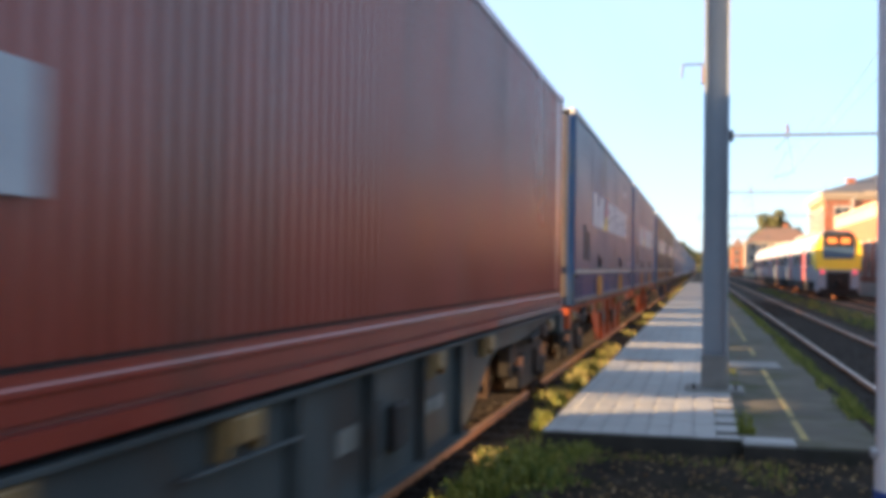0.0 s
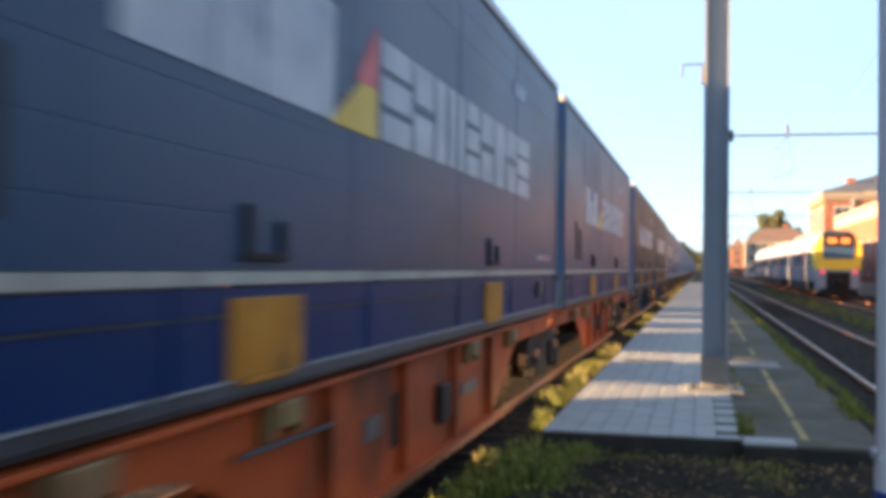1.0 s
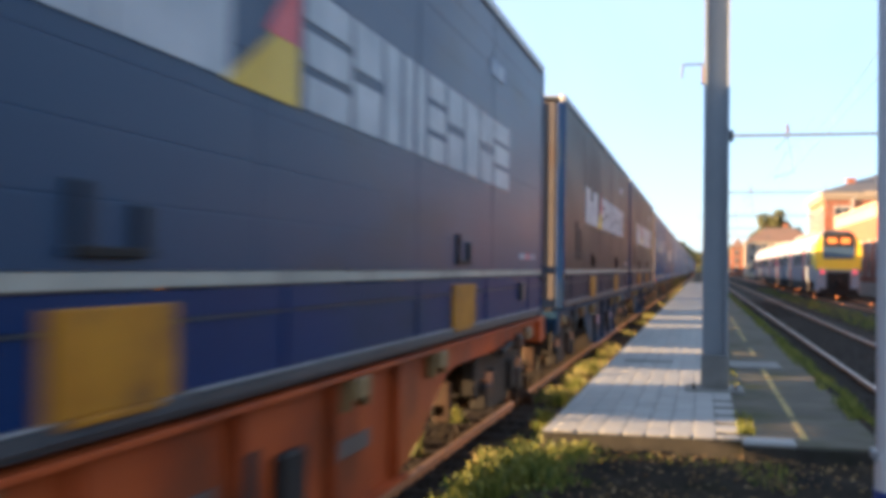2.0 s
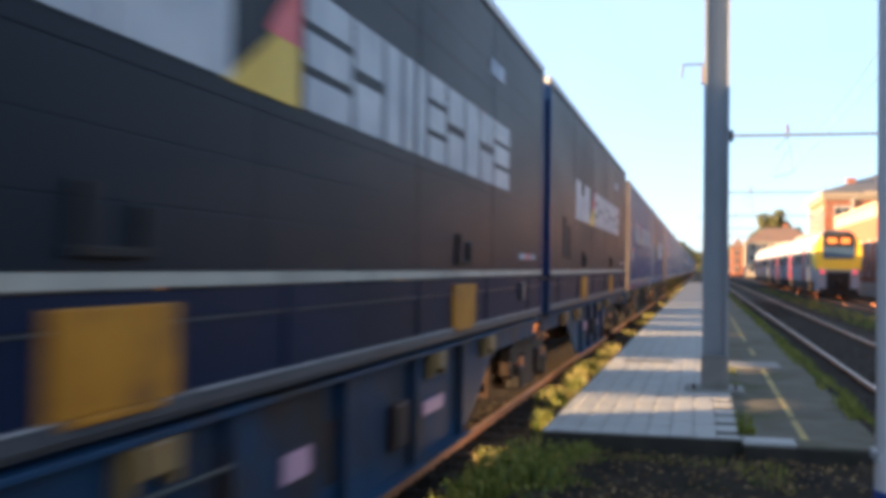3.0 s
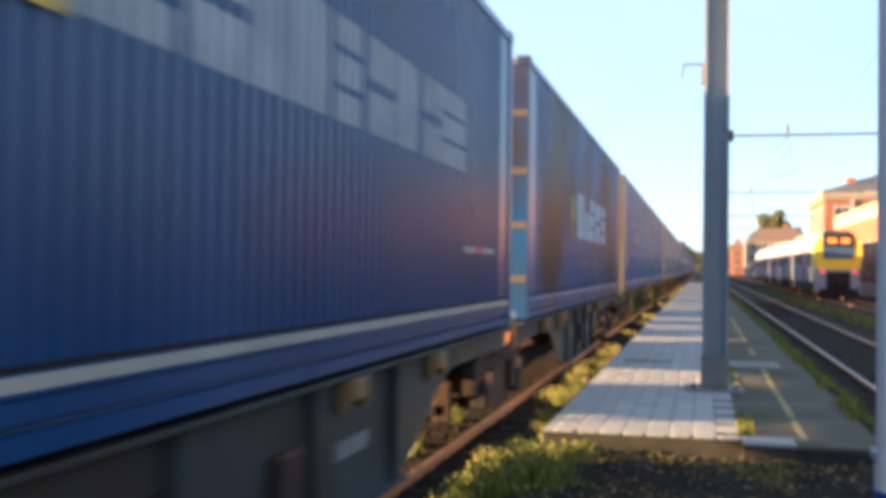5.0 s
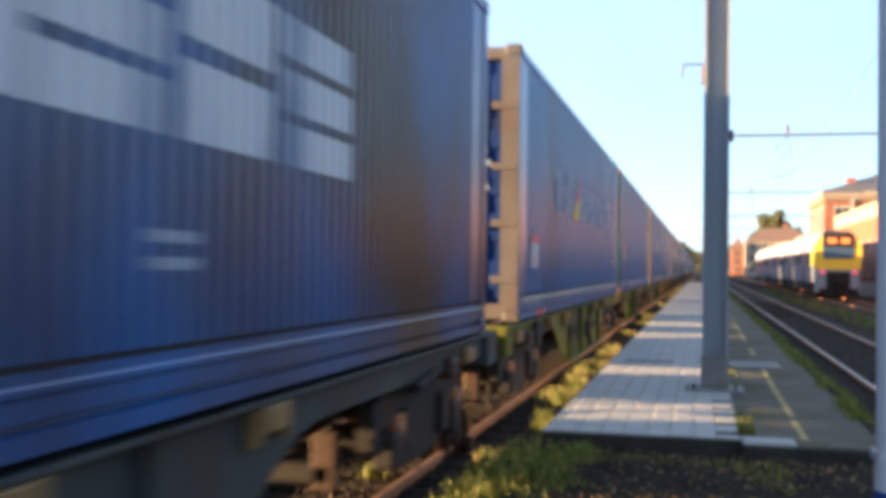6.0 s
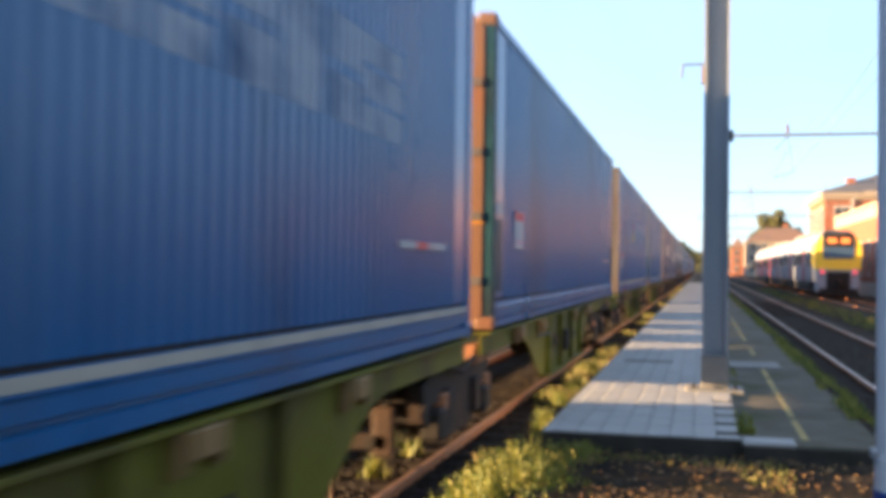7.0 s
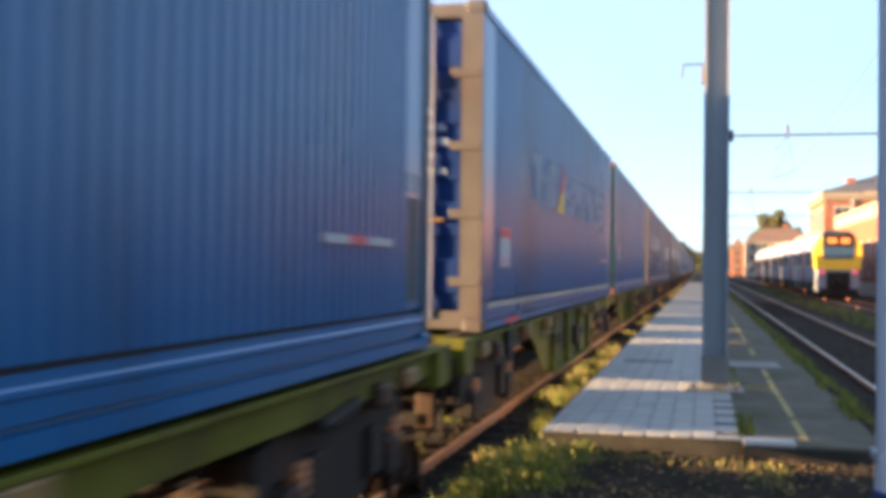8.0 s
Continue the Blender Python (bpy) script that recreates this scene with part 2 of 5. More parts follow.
    leaf=leafy("tree_leaves", (0.06, 0.08, 0.022), (0.15, 0.14, 0.05), 0.6, 0.3),
    litter=leafy("fallen_leaves", (0.16, 0.08, 0.03), (0.3, 0.2, 0.07), 0.7, 0.15),
    amber=glow("amber_display", (1.0, 0.25, 0.04), 0.2),
    tail=glow("red_tail_lamp", (1.0, 0.06, 0.1), 0.16),
)


# ---- mesh helpers ----
def mesh_of(bm, name, material):
    bmesh.ops.recalc_face_normals(bm, faces=bm.faces)
    me = bpy.data.meshes.new(name)
    bm.to_mesh(me)
    bm.free()
    me.materials.append(material)
    return me


def part(name, bm, material, parent=None, label=""):
    ob = new(name, mesh_of(bm, name, material))
    ob.parent = parent
    if label:
        ob["label"] = label
    return ob


def again(name, like, parent, m):
    """One more piece on the mesh of another."""
    ob = new(name, like.data)
    ob.parent, ob.matrix_local = parent, m
    return ob


def thing(name, m=None, label="", category="", group="", kind=""):
    ob = new(name)
    if m:
        ob.matrix_world = m
    return tagged(ob, label, category, group, kind)


def box(bm, x0, x1, y0, y1, z0, z1, bevel=0.0):
    v = [bm.verts.new((x, y, z)) for x in (x0, x1) for y in (y0, y1) for z in (z0, z1)]
    fs = [bm.faces.new([v[i] for i in q]) for q in ((0, 1, 3, 2), (4, 6, 7, 5), (0, 4, 5, 1), (2, 3, 7, 6), (0, 2, 6, 4), (1, 5, 7, 3))]
    if bevel:
        es = {e for f in fs for e in f.edges}
        bmesh.ops.bevel(bm, geom=list(es), offset=bevel, segments=1, affect="EDGES")
    return bm


def boxes(*rows, bevel=0.0):
    bm = bmesh.new()
    for r in rows:
        box(bm, *r, bevel=bevel)
    return bm


def rod(bm, a, b, r0, r1=None, n=8):
    """A round bar from a to b."""
    a, b = Vector(a), Vector(b)
    r1 = r0 if r1 is None else r1
    q = (b - a).to_track_quat("Z", "Y")
    rings = []
    for c, r in ((a, r0), (b, r1)):
        rings.append([bm.verts.new(c + q @ Vector((r * math.cos(2 * math.pi * i / n), r * math.sin(2 * math.pi * i / n), 0))) for i in range(n)])
    for i in range(n):
        bm.faces.new((rings[0][i], rings[0][(i + 1) % n], rings[1][(i + 1) % n], rings[1][i]))
    bm.faces.new(rings[0][::-1])
    bm.faces.new(rings[1])
    return bm


def rods(*rows, n=8):
    bm = bmesh.new()
    for r in rows:
        rod(bm, *r, n=n)
    return bm


def prism(bm, outline, axis, lo, hi):
    """A closed outline pushed along an axis: 'x' takes (y, z), 'y' takes (x, z), 'z' takes (x, y)."""
    def at(p, d):
        return {"x": (d, p[0], p[1]), "y": (p[0], d, p[1]), "z": (p[0], p[1], d)}[axis]
    lower, upper = ([bm.verts.new(at(p, d)) for p in outline] for d in (lo, hi))
    n = len(outline)
    for i in range(n):
        bm.faces.new((lower[i], lower[(i + 1) % n], upper[(i + 1) % n], upper[i]))
    bm.faces.new(lower[::-1])
    bm.faces.new(upper)
    return bm


def turned(bm, profile, cx, cy, cz, axis="x", n=20):
    """A profile of (along, radius) turned about an axis."""
    rings = []
    for h, r in profile:
        ring = []
        for i in range(n):
            c, s = r * math.cos(2 * math.pi * i / n), r * math.sin(2 * math.pi * i / n)
            ring.append(bm.verts.new({"x": (cx + h, cy + c, cz + s), "y": (cx + c, cy + h, cz + s), "z": (cx + c, cy + s, cz + h)}[axis]))
        rings.append(ring)
    for p, q in zip(rings, rings[1:]):
        for i in range(n):
            bm.faces.new((p[i], p[(i + 1) % n], q[(i + 1) % n], q[i]))
    bm.faces.new(rings[0][::-1])
    bm.faces.new(rings[-1])
    return bm


# ---- freight containers; local y runs from the leading end, x across, z from the base ----
CW, CL, CH = 1.25, 13.70, 2.95
SL, SH = 14.0, 3.03


def corrugated(side, y0, y1, z0, z1, pitch, depth=0.03):
    """A trapezoid-pressed side wall with thickness; side is +1 or -1."""
    bm = bmesh.new()
    n = int((y1 - y0) / pitch)
    step = (y1 - y0) / n
    line = []
    for i in range(n):
        y = y0 + i * step
        line += [(y, 0), (y + 0.34 * step, 0), (y + 0.5 * step, depth), (y + 0.84 * step, depth)]
    line.append((y1, 0))
    xs = side * (CW - 0.012)
    rows = [[bm.verts.new((xs - side * (d + t), y, z)) for y, d in line] for t, z in ((0, z0), (0, z1), (0.012, z1), (0.012, z0))]
    for a, b in zip(rows, rows[1:] + rows[:1]):
        for i in range(len(line) - 1):
            bm.faces.new((a[i], a[i + 1], b[i + 1], b[i]))
    return bm


def painted(y0, y1, z0, z1, pitch, wall=(0.62, CL - 0.62), depth=0.03):
    """A coat of paint on the near side wall that follows its pressing."""
    n = int((wall[1] - wall[0]) / pitch)
    step = (wall[1] - wall[0]) / n

    def dip(y):
        u = ((y - wall[0]) / step) % 1
        return depth * (0 if u < 0.34 else (u - 0.34) / 0.16 if u < 0.5 else 1 if u < 0.84 else (1 - u) / 0.16)
    ys = sorted({y0, y1, *(y for y in (wall[0] + (k + f) * step for k in range(n) for f in (0, 0.34, 0.5, 0.84)) if y0 < y < y1)})
    bm = bmesh.new()
    rows = [[bm.verts.new((CW - 0.012 - dip(y) + e, y, z)) for y in ys] for e, z in ((0.002, z0), (0.002, z1), (-0.003, z1), (-0.003, z0))]
    for a, b in zip(rows, rows[1:] + rows[:1]):
        for i in range(len(ys) - 1):
            bm.faces.new((a[i], a[i + 1], b[i + 1], b[i]))
    return bm


def marks(root, blocks, z0, z1, x, material, label, pitch=0):
    """A company mark as plain bars along the side: (start, end, kind)."""
    h = z1 - z0
    kinds = {"F": ((0, 1, 0, 1),), "D": ((0, 1, 0, 0.44), (0, 1, 0.56, 1)), "N": ((0, 1, 0, 0.66),), "V": ((0, 0.42, 0, 1), (0.58, 1, 0, 1)),
             "L": ((0, 1, 0, 0.28), (0, 1, 0.36, 0.64), (0, 1, 0.72, 1))}
    for a, b, k in blocks:
        for u0, u1, v0, v1 in kinds[k]:
            ya, yb, za, zb = a + u0 * (b - a), a + u1 * (b - a), z0 + v0 * h, z0 + v1 * h
            part("logo_bar", painted(ya, yb, za, zb, pitch) if pitch else boxes((x, x + 0.004, ya, yb, za, zb)), material, root, label)


LOGO = [(2.9, 3.62, "F"), (3.64, 4.1, "N"), (4.12, 5.05, "F"), (5.9, 6.6, "L"), (6.66, 7.2, "D"), (7.27, 7.62, "F"), (7.69, 8.25, "V"), (8.32, 8.85, "L"), (8.92, 9.5, "D"), (9.57, 10.1, "F"), (10.17, 10.75, "D"), (10.82, 11.6, "L")]
BIG_LOGO = [(4.98, 6.05, "F"), (6.12, 6.95, "N"), (7.02, 7.85, "L"), (7.92, 8.8, "D"), (8.88, 9.95, "L")]


def triangle(x, side, y0, y1, z0, z1):
    bm = bmesh.new()
    a, b = sorted((x, x + side * 0.005))
    return prism(bm, [(y0, z0), (y1, z0), (y1, z1)], "x", a, b)


def end_doors(root, paint, stile, y=0.0):
    for s in (-1, 1):
        x0, x1 = sorted((s * 0.01, s * 1.045))
        o = [(y + 0.075, 0.2), (y + 0.03, 0.2)]
        for k in range(5):
            z = 0.33 + k * 0.5
            o += [(y + 0.03, z), (y + 0.014, z + 0.03), (y + 0.014, z + 0.3), (y + 0.03, z + 0.33)]
        o += [(y + 0.03, 2.76), (y + 0.075, 2.76)]
        bm = prism(bmesh.new(), o, "x", x0, x1)
        d = part("door", bm, paint, root)
        for xx in (0.3, 0.8):
            bm = rods(((s * xx, y, 0.12), (s * xx, y, 2.8), 0.022))
            for z in (0.25, 0.9, 1.5, 2.1, 2.65):
                box(bm, s * xx - 0.06, s * xx + 0.06, y - 0.015, y + 0.035, z - 0.04, z + 0.04)
            part("locking_bar", bm, paint, d)
        part("door_stile", boxes((*sorted((s * 0.36, s * 0.61)), y - 0.004, y + 0.02, 0.2, 2.76), bevel=0.004), stile, d, "pale upright on the door")
        for z in (0.45, 1.05, 1.65, 2.3):
            h0, h1 = sorted((s * 0.96, s * (1.14 if stile is M["door_blue"] else 1.245)))
            part("hinge", boxes((h0, h1, y - 0.016, y + 0.03, z - 0.04, z + 0.04), bevel=0.004), M["tan"], d)
        if s == 1:
            for k in range(5):
                part("door_marking", boxes((0.66, 0.66 + (0.26, 0.2, 0.28, 0.24, 0.16)[k], y + 0.004, y + 0.02, 1.4 + k * 0.13, 1.46 + k * 0.13)), M["faded"], d, "pale marking bar")
            part("seal_plate", boxes((0.5, 0.9, y - 0.02, y + 0.03, 0.98, 1.01)), M["spigot"], d, "ochre bar on the door")
            part("seal_mark", boxes((0.34, 0.49, y - 0.018, y + 0.03, 0.92, 0.97)), M["signred"], d)


def container(paint, posts, style, label, stripe=True):
    root = thing("freight_container", None, label, "container", "containers on the goods train")
    pitch = 0.14
    inset = 0.1 if style == "plain" else 0.0
    mark = M["faded"] if style in ("faded",) else M["white"]
    for s in (-1, 1):
        part("side_panel", corrugated(s, 0.62, CL - 0.62, 0.285, CH - 0.1, pitch), paint, root)
        # dark strip stands in for the shade and dirt on the rail's ledge
        part("sealing_strip", boxes((*sorted((s * (CW - 0.09), s * (CW - 0.03))), 0.16, CL - 0.16, 0.262, 0.286)), M["dark"], root, "dark strip for the shade and dirt above the bottom rail")
        for ya, yb in ((0.16, 0.605), (CL - 0.605, CL - 0.16)):
            part("end_panel", boxes((*sorted((s * (CW - 0.07), s * (CW - 0.014))), ya, yb, 0.286, CH - 0.11), bevel=0.008), paint, root, "flat side panel beside the corner post")
        x0, x1 = sorted((s * (CW - 0.06), s * CW))
        o = [(-0.09, 0.02), (0.006, 0.02), (0.006, 0.085), (-0.045, 0.092), (-0.045, 0.112), (-0.004, 0.12), (-0.004, 0.186), (0.008, 0.198), (0.008, 0.218), (-0.002, 0.228), (-0.002, 0.262), (-0.09, 0.262)]
        bm = prism(bmesh.new(), [(s * (CW + a), z) for a, z in o], "y", 0.16, CL - 0.16)
        part("bottom_rail", bm, paint, root)
        part("top_rail", boxes((x0, x1, 0.16, CL - 0.16, CH - 0.11, CH - 0.02), bevel=0.008), paint, root)
        if stripe:
            part("line_marking", boxes((*sorted((s * (CW - 0.02), s * (CW + 0.0095))), 0.2, CL - 0.2, 0.212, 0.258)), M["stripe"], root, "cream line along the side")
    for s in (-1, 1):
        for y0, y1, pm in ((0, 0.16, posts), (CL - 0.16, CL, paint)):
            x0, x1 = sorted((s * (CW - (0.2 if y0 == 0 else 0.13)), s * CW))
            part("corner_post", boxes((x0, x1, y0 + 0.004, y1 - 0.004, 0.11, CH - 0.11), bevel=0.01), M["teal"] if style == "plain" else paint, root)
            if y0 == 0:
                # front face has the sunlit tone painted on; the post's sides keep theirs
                part("post_face", boxes((x0 + 0.004 - s * inset, x1 - 0.004 - s * inset, -0.004, 0.006, 0.125, CH - 0.125)), pm, root, "front face of the end post in its sunlit tone")
            for z in (0.0, CH - 0.118):
                a, b = sorted((s * (CW - 0.162), s * (CW + 0.008)))
                part("corner_casting", boxes((a, b, y0 - 0.008 if y0 == 0 else y0, y1 if y0 == 0 else y1 + 0.008, z, z + 0.118), bevel=0.012), pm, root)
    bm = bmesh.new()
    n = 60
    for i in range(n):
        y = 0.12 + (CL - 0.24) * i / n
        box(bm, -CW + 0.05, CW - 0.05, y, y + (CL - 0.24) / n * 0.6, CH - 0.05, CH - 0.028)
    box(bm, -CW + 0.05, CW - 0.05, 0.1, CL - 0.1, CH - 0.06, CH - 0.049)
    part("roof", bm, paint, root)
    part("floor", boxes((-CW + 0.06, CW - 0.06, 0.1, CL - 0.1, 0.1, 0.15)), M["dark"], root)
    o = [(-CW + 0.1, CL - 0.08)]
    for i in range(8):
        x = -1.0 + i * 0.28
        o += [(x - 0.09, CL - 0.05), (x - 0.06, CL - 0.015), (x + 0.06, CL - 0.015), (x + 0.09, CL - 0.05)]
    o += [(CW - 0.1, CL - 0.05), (CW - 0.1, CL - 0.08)]
    part("end_wall", prism(bmesh.new(), o, "z", 0.1, CH - 0.1), paint, root)
    part("end_sill", boxes((-CW + 0.13, CW - 0.13, 0.0, 0.08, 0.03, 0.19), bevel=0.006), posts, root)
    part("end_header", boxes((-CW + 0.13, CW - 0.13, 0.0, 0.08, CH - 0.16, CH - 0.03), bevel=0.006), posts, root)
    end_doors(root, M["red"] if style == "red" else M["door_blue"], M["door_blue"] if style == "plain" else posts)
    x = CW - 0.006
    if style in ("logo", "faded"):
        marks(root, LOGO, 1.36, 1.93, x, mark, "pale plain bar", pitch)
        part("emblem", triangle(x, 1, 5.0, 5.82, 1.33, 1.8), M["emblem"], root, "yellow triangular emblem")
        part("emblem_tip", triangle(x + 0.001, 1, 5.42, 5.82, 1.62, 2.0), M["signred"], root)
    if style == "big":
        marks(root, BIG_LOGO, 1.05, 1.76, x, M["big_white"], "large white plain bar", pitch)
        part("logo_disc", painted(4.2, 4.94, 1.06, 1.66, pitch), M["cream_mark"], root, "yellowish worn block of the mark")
        for ya, yb, z in ((6.1, 6.6, 0.62), (7.7, 8.1, 0.66), (7.7, 8.1, 0.56)):
            part("small_marking", painted(ya, yb, z, z + 0.045, pitch), M["faded"], root)
    if style in ("logo", "faded", "plain"):
        p, q = (0.9, 0.58) if style == "faded" else (1.2, 0.78)
        lab = part("notice_plate", boxes((x, x + 0.006, p, p + 0.56, q, q + 0.39)), M["white"], root, "white notice plate with a red head")
        part("notice_head", boxes((x + 0.006, x + 0.009, p + 0.01, p + 0.55, q + 0.29, q + 0.38)), M["signred"], lab)
        part("notice_bar", boxes((x + 0.006, x + 0.009, p + 0.05, p + 0.5, q + 0.04, q + 0.09)), M["pink"], lab)
        for ya, yb in ((11.5, 11.95), (12.25, 12.8)):
            part("reflective_strip", boxes((x, x + 0.005, ya, yb, 0.7, 0.75)), M["white"], root)
        part("reflective_strip", boxes((x, x + 0.005, 11.96, 12.24, 0.7, 0.75)), M["signred"], root)
    if style == "plain":
        for ya in (0.18, CL - 0.58):
            part("corner_plate", boxes((CW - 0.014, CW - 0.009, ya, ya + 0.38, 1.08, 1.2)), M["white"], root, "white plate near the corner")
            part("corner_patch", boxes((CW - 0.014, CW - 0.011, ya + 0.04, ya + 0.34, 0.35, 1.04)), M["teal"], root, "dark teal worn patch")
        part("post_band", boxes((CW - 0.3, CW - 0.1, -0.01, 0.004, 0.98, 1.06)), M["yellow"], root, "orange band round the post")
    if style in ("logo", "faded"):
        part("rail_marking", boxes((CW - 0.005, CW + 0.0085, 1.2, 2.0, 0.03, 0.08)), M["signred"], root, "red marking on the bottom rail")
    if style == "red":
        # rear length of the bottom rail in pinkish grey
        part("bottom_rail_patch", boxes((CW + 0.003, CW + 0.009, 8.9, 13.5, 0.024, 0.084), (CW - 0.007, CW + 0.0, 8.9, 13.5, 0.122, 0.135)), M["rail_tone"], root, "pinkish grey length of the bottom rail")
        part("notice_plate", boxes((x, x + 0.006, 0.9, 1.62, 0.77, 1.16)), M["white"], root, "pale square notice")
    return root


def swap_body(label, sheet_paint, board_paint):
    """Smooth-sided swap body: blue lower boards, cream line, navy curtain above."""
    root = thing("swap_body", None, label, "swap body", "containers on the goods train")
    for s in (-1, 1):
        def flat(d0, d1):
            return sorted((s * (CW + d0), s * (CW + d1)))
        part("sill_rail", boxes((*flat(-0.1, -0.04), 0.05, SL - 0.05, 0.0, 0.03), (*flat(-0.1, -0.004), 0.05, SL - 0.05, 0.03, 0.085), bevel=0.006), M["sill"], root)
        for k in range(9):
            ya = 0.16 + k * 1.53
            part("sill_strip", boxes((*flat(-0.05, 0.002), ya, ya + 1.44, 0.091, 0.101)), M["zinc"], root)
        bm = boxes((*flat(-0.04, -0.012), 0.1, SL - 0.1, 0.104, 0.362), (*flat(-0.04, -0.008), 0.1, SL - 0.1, 0.378, 0.484))
        part("board_strip", boxes((*flat(-0.03, -0.003), 0.14, SL - 0.14, 0.365, 0.374)), M["sill"], root)
        for k in range(6):
            box(bm, *flat(-0.03, 0.0), 0.9 + k * 2.4, 0.98 + k * 2.4, 0.105, 0.486)
        part("lower_board", bm, board_paint, root, "blue lower side boards")
        part("line_marking", boxes((*flat(-0.02, 0.0), 0.14, SL - 0.14, 0.497, 0.552)), M["stripe"], root, "cream line along the side")
        o, z = [(s * (CW - 0.03), 0.556)], 0.556
        while z < SH - 0.14:
            h = min(0.235, SH - 0.11 - z)
            d = s * (CW - RNG.uniform(0.008, 0.0095))
            o += [(d, z), (d, z + h - 0.01), (d - s * 0.0018, z + h - 0.005)]
            z += h
        o.append((s * (CW - 0.03), o[-1][1]))
        part("curtain_side", prism(bmesh.new(), o, "y", 0.14, SL - 0.14), sheet_paint, root, "dark curtain side with seams")
        for k in range(4):
            y = 2.7 * (k + 1)
            part("curtain_strap", boxes((*flat(-0.02, -0.006), y - 0.025, y + 0.025, 0.58, SH - 0.12)), sheet_paint, root)
        part("roof_rail", boxes((*flat(-0.08, 0.004), 0.02, SL - 0.02, SH - 0.1, SH), bevel=0.012), M["zinc"], root)
        for y0 in (0.0, SL - 0.14):
            part("corner_post", boxes((*flat(-0.12, 0.0), y0, y0 + 0.138, 0.0, SH - 0.1), bevel=0.012), M["royal"], root)
            part("latch_bar", rods(((s * (CW - 0.2), y0 + 0.07, 0.47), (s * (CW + 0.012), y0 + 0.07, 0.47), 0.022), ((s * (CW + 0.012), y0 - 0.12, 0.47), (s * (CW + 0.012), y0 + 0.3, 0.45), 0.022)), M["dark"], root, "black latch bar round the corner")
        for y in (4.2, 9.55):
            g = part("grapple_plate", boxes((*flat(-0.03, 0.016), y - 0.4, y + 0.4, 0.1, 0.44), (*flat(-0.03, 0.02), y - 0.3, y + 0.3, 0.07, 0.1), bevel=0.006), M["yellow"], root, "yellow lifting plate")
            bm = boxes((*flat(-0.01, 0.022), y - 0.28, y + 0.2, 0.6, 0.635), (*flat(-0.01, 0.018), y - 0.26, y - 0.2, 0.6, 0.84), (*flat(-0.01, 0.018), y + 0.12, y + 0.18, 0.6, 0.78), bevel=0.004)
            part("latch", bm, M["dark"], g)
        part("document_box", boxes((*flat(-0.01, 0.03), 12.3, 12.55, 0.24, 0.42), bevel=0.006), M["sill"], root)
        for ya, yb in ((12.3, 12.72), (12.95, 13.4)):
            part("reflective_strip", boxes((*flat(-0.01, -0.002), ya, yb, 0.67, 0.73)), M["faded"], root)
        part("reflective_strip", boxes((*flat(-0.01, -0.002), 12.73, 12.94, 0.67, 0.73)), M["signred"], root)
    bm = boxes((-CW + 0.05, CW - 0.05, 0.05, SL - 0.05, SH - 0.03, SH - 0.004))
    part("roof", bm, M["zinc"], root)
    part("floor", boxes((-CW + 0.06, CW - 0.06, 0.06, SL - 0.06, 0.06, 0.12)), M["dark"], root)
    for y0, y1 in ((0.02, 0.07), (SL - 0.07, SL - 0.02)):
        o = [(-1.12, (y0 + y1) / 2)]
        for k in range(6):
            x = -1.11 + k * 0.37
            o += [(x + 0.004, y0), (x + 0.356, y0), (x + 0.363, y0 + 0.012)]
        o += [(1.12, (y0 + y1) / 2), (1.12, y1), (-1.12, y1)]
        part("end_wall", prism(bmesh.new(), o, "z", 0.12, SH - 0.1), M["tan"], root, "pale panelled end wall")
    part("end_frame", boxes((-1.12, 1.12, 0.0, 0.03, 0.5, 0.6), (-1.12, 1.12, 0.0, 0.03, 0.0, 0.14), (0.83, 0.95, 0.0, 0.028, 0.14, SH - 0.12), bevel=0.004), M["royal_dull"], root)
    part("end_hose", rods(((0.35, -0.03, 0.2), (0.35, -0.03, SH - 0.3), 0.03), ((-0.5, -0.03, 0.2), (-0.5, -0.03, SH - 0.3), 0.03)), M["dark"], root)
    marks(root, LOGO, 1.34, 1.95, CW - 0.006, M["white"], "pale plain bar")
    part("emblem", triangle(CW - 0.006, 1, 5.0, 5.82, 1.33, 1.8), M["emblem"], root, "yellow triangular emblem")
    part("emblem_tip", triangle(CW - 0.005, 1, 5.42, 5.82, 1.62, 2.0), M["signred"], root)
    part("small_marking", boxes((CW - 0.006, CW, 10.6, 11.3, 2.35, 2.5)), M["faded"], root)
    part("soot_patch", boxes((CW - 0.008, CW - 0.003, 1.4, 1.75, 0.72, 1.3), (CW - 0.008, CW - 0.003, 1.95, 2.3, 0.7, 1.2), bevel=0.001), M["dark"], root, "dark worn patches")
    return root


# ---- twin container wagon; local y from its leading buffers, z from the rails ----
WL = 30.2
FLOOR_Z = 1.165
WHEEL_R = 0.46


def girder_outline(y0, y1, a, b):
    """Fish-belly side girder: shallow over the bogies, deep between a and b."""
    low, high, top = 0.37, 0.93, 1.118
    pts = [(y0, high), (y0, top), (y1, top), (y1, high)]
    for k in range(7):
        u = k / 6
        pts.append((b + 1.7 - u * 1.7, high - (high - low) * (math.sin((u - 0.5) * math.pi) / 2 + 0.5)))
    for k in range(7):
        u = k / 6
        pts.append((a - u * 1.7, low + (high - low) * (math.sin((u - 0.5) * math.pi) / 2 + 0.5)))
    return pts


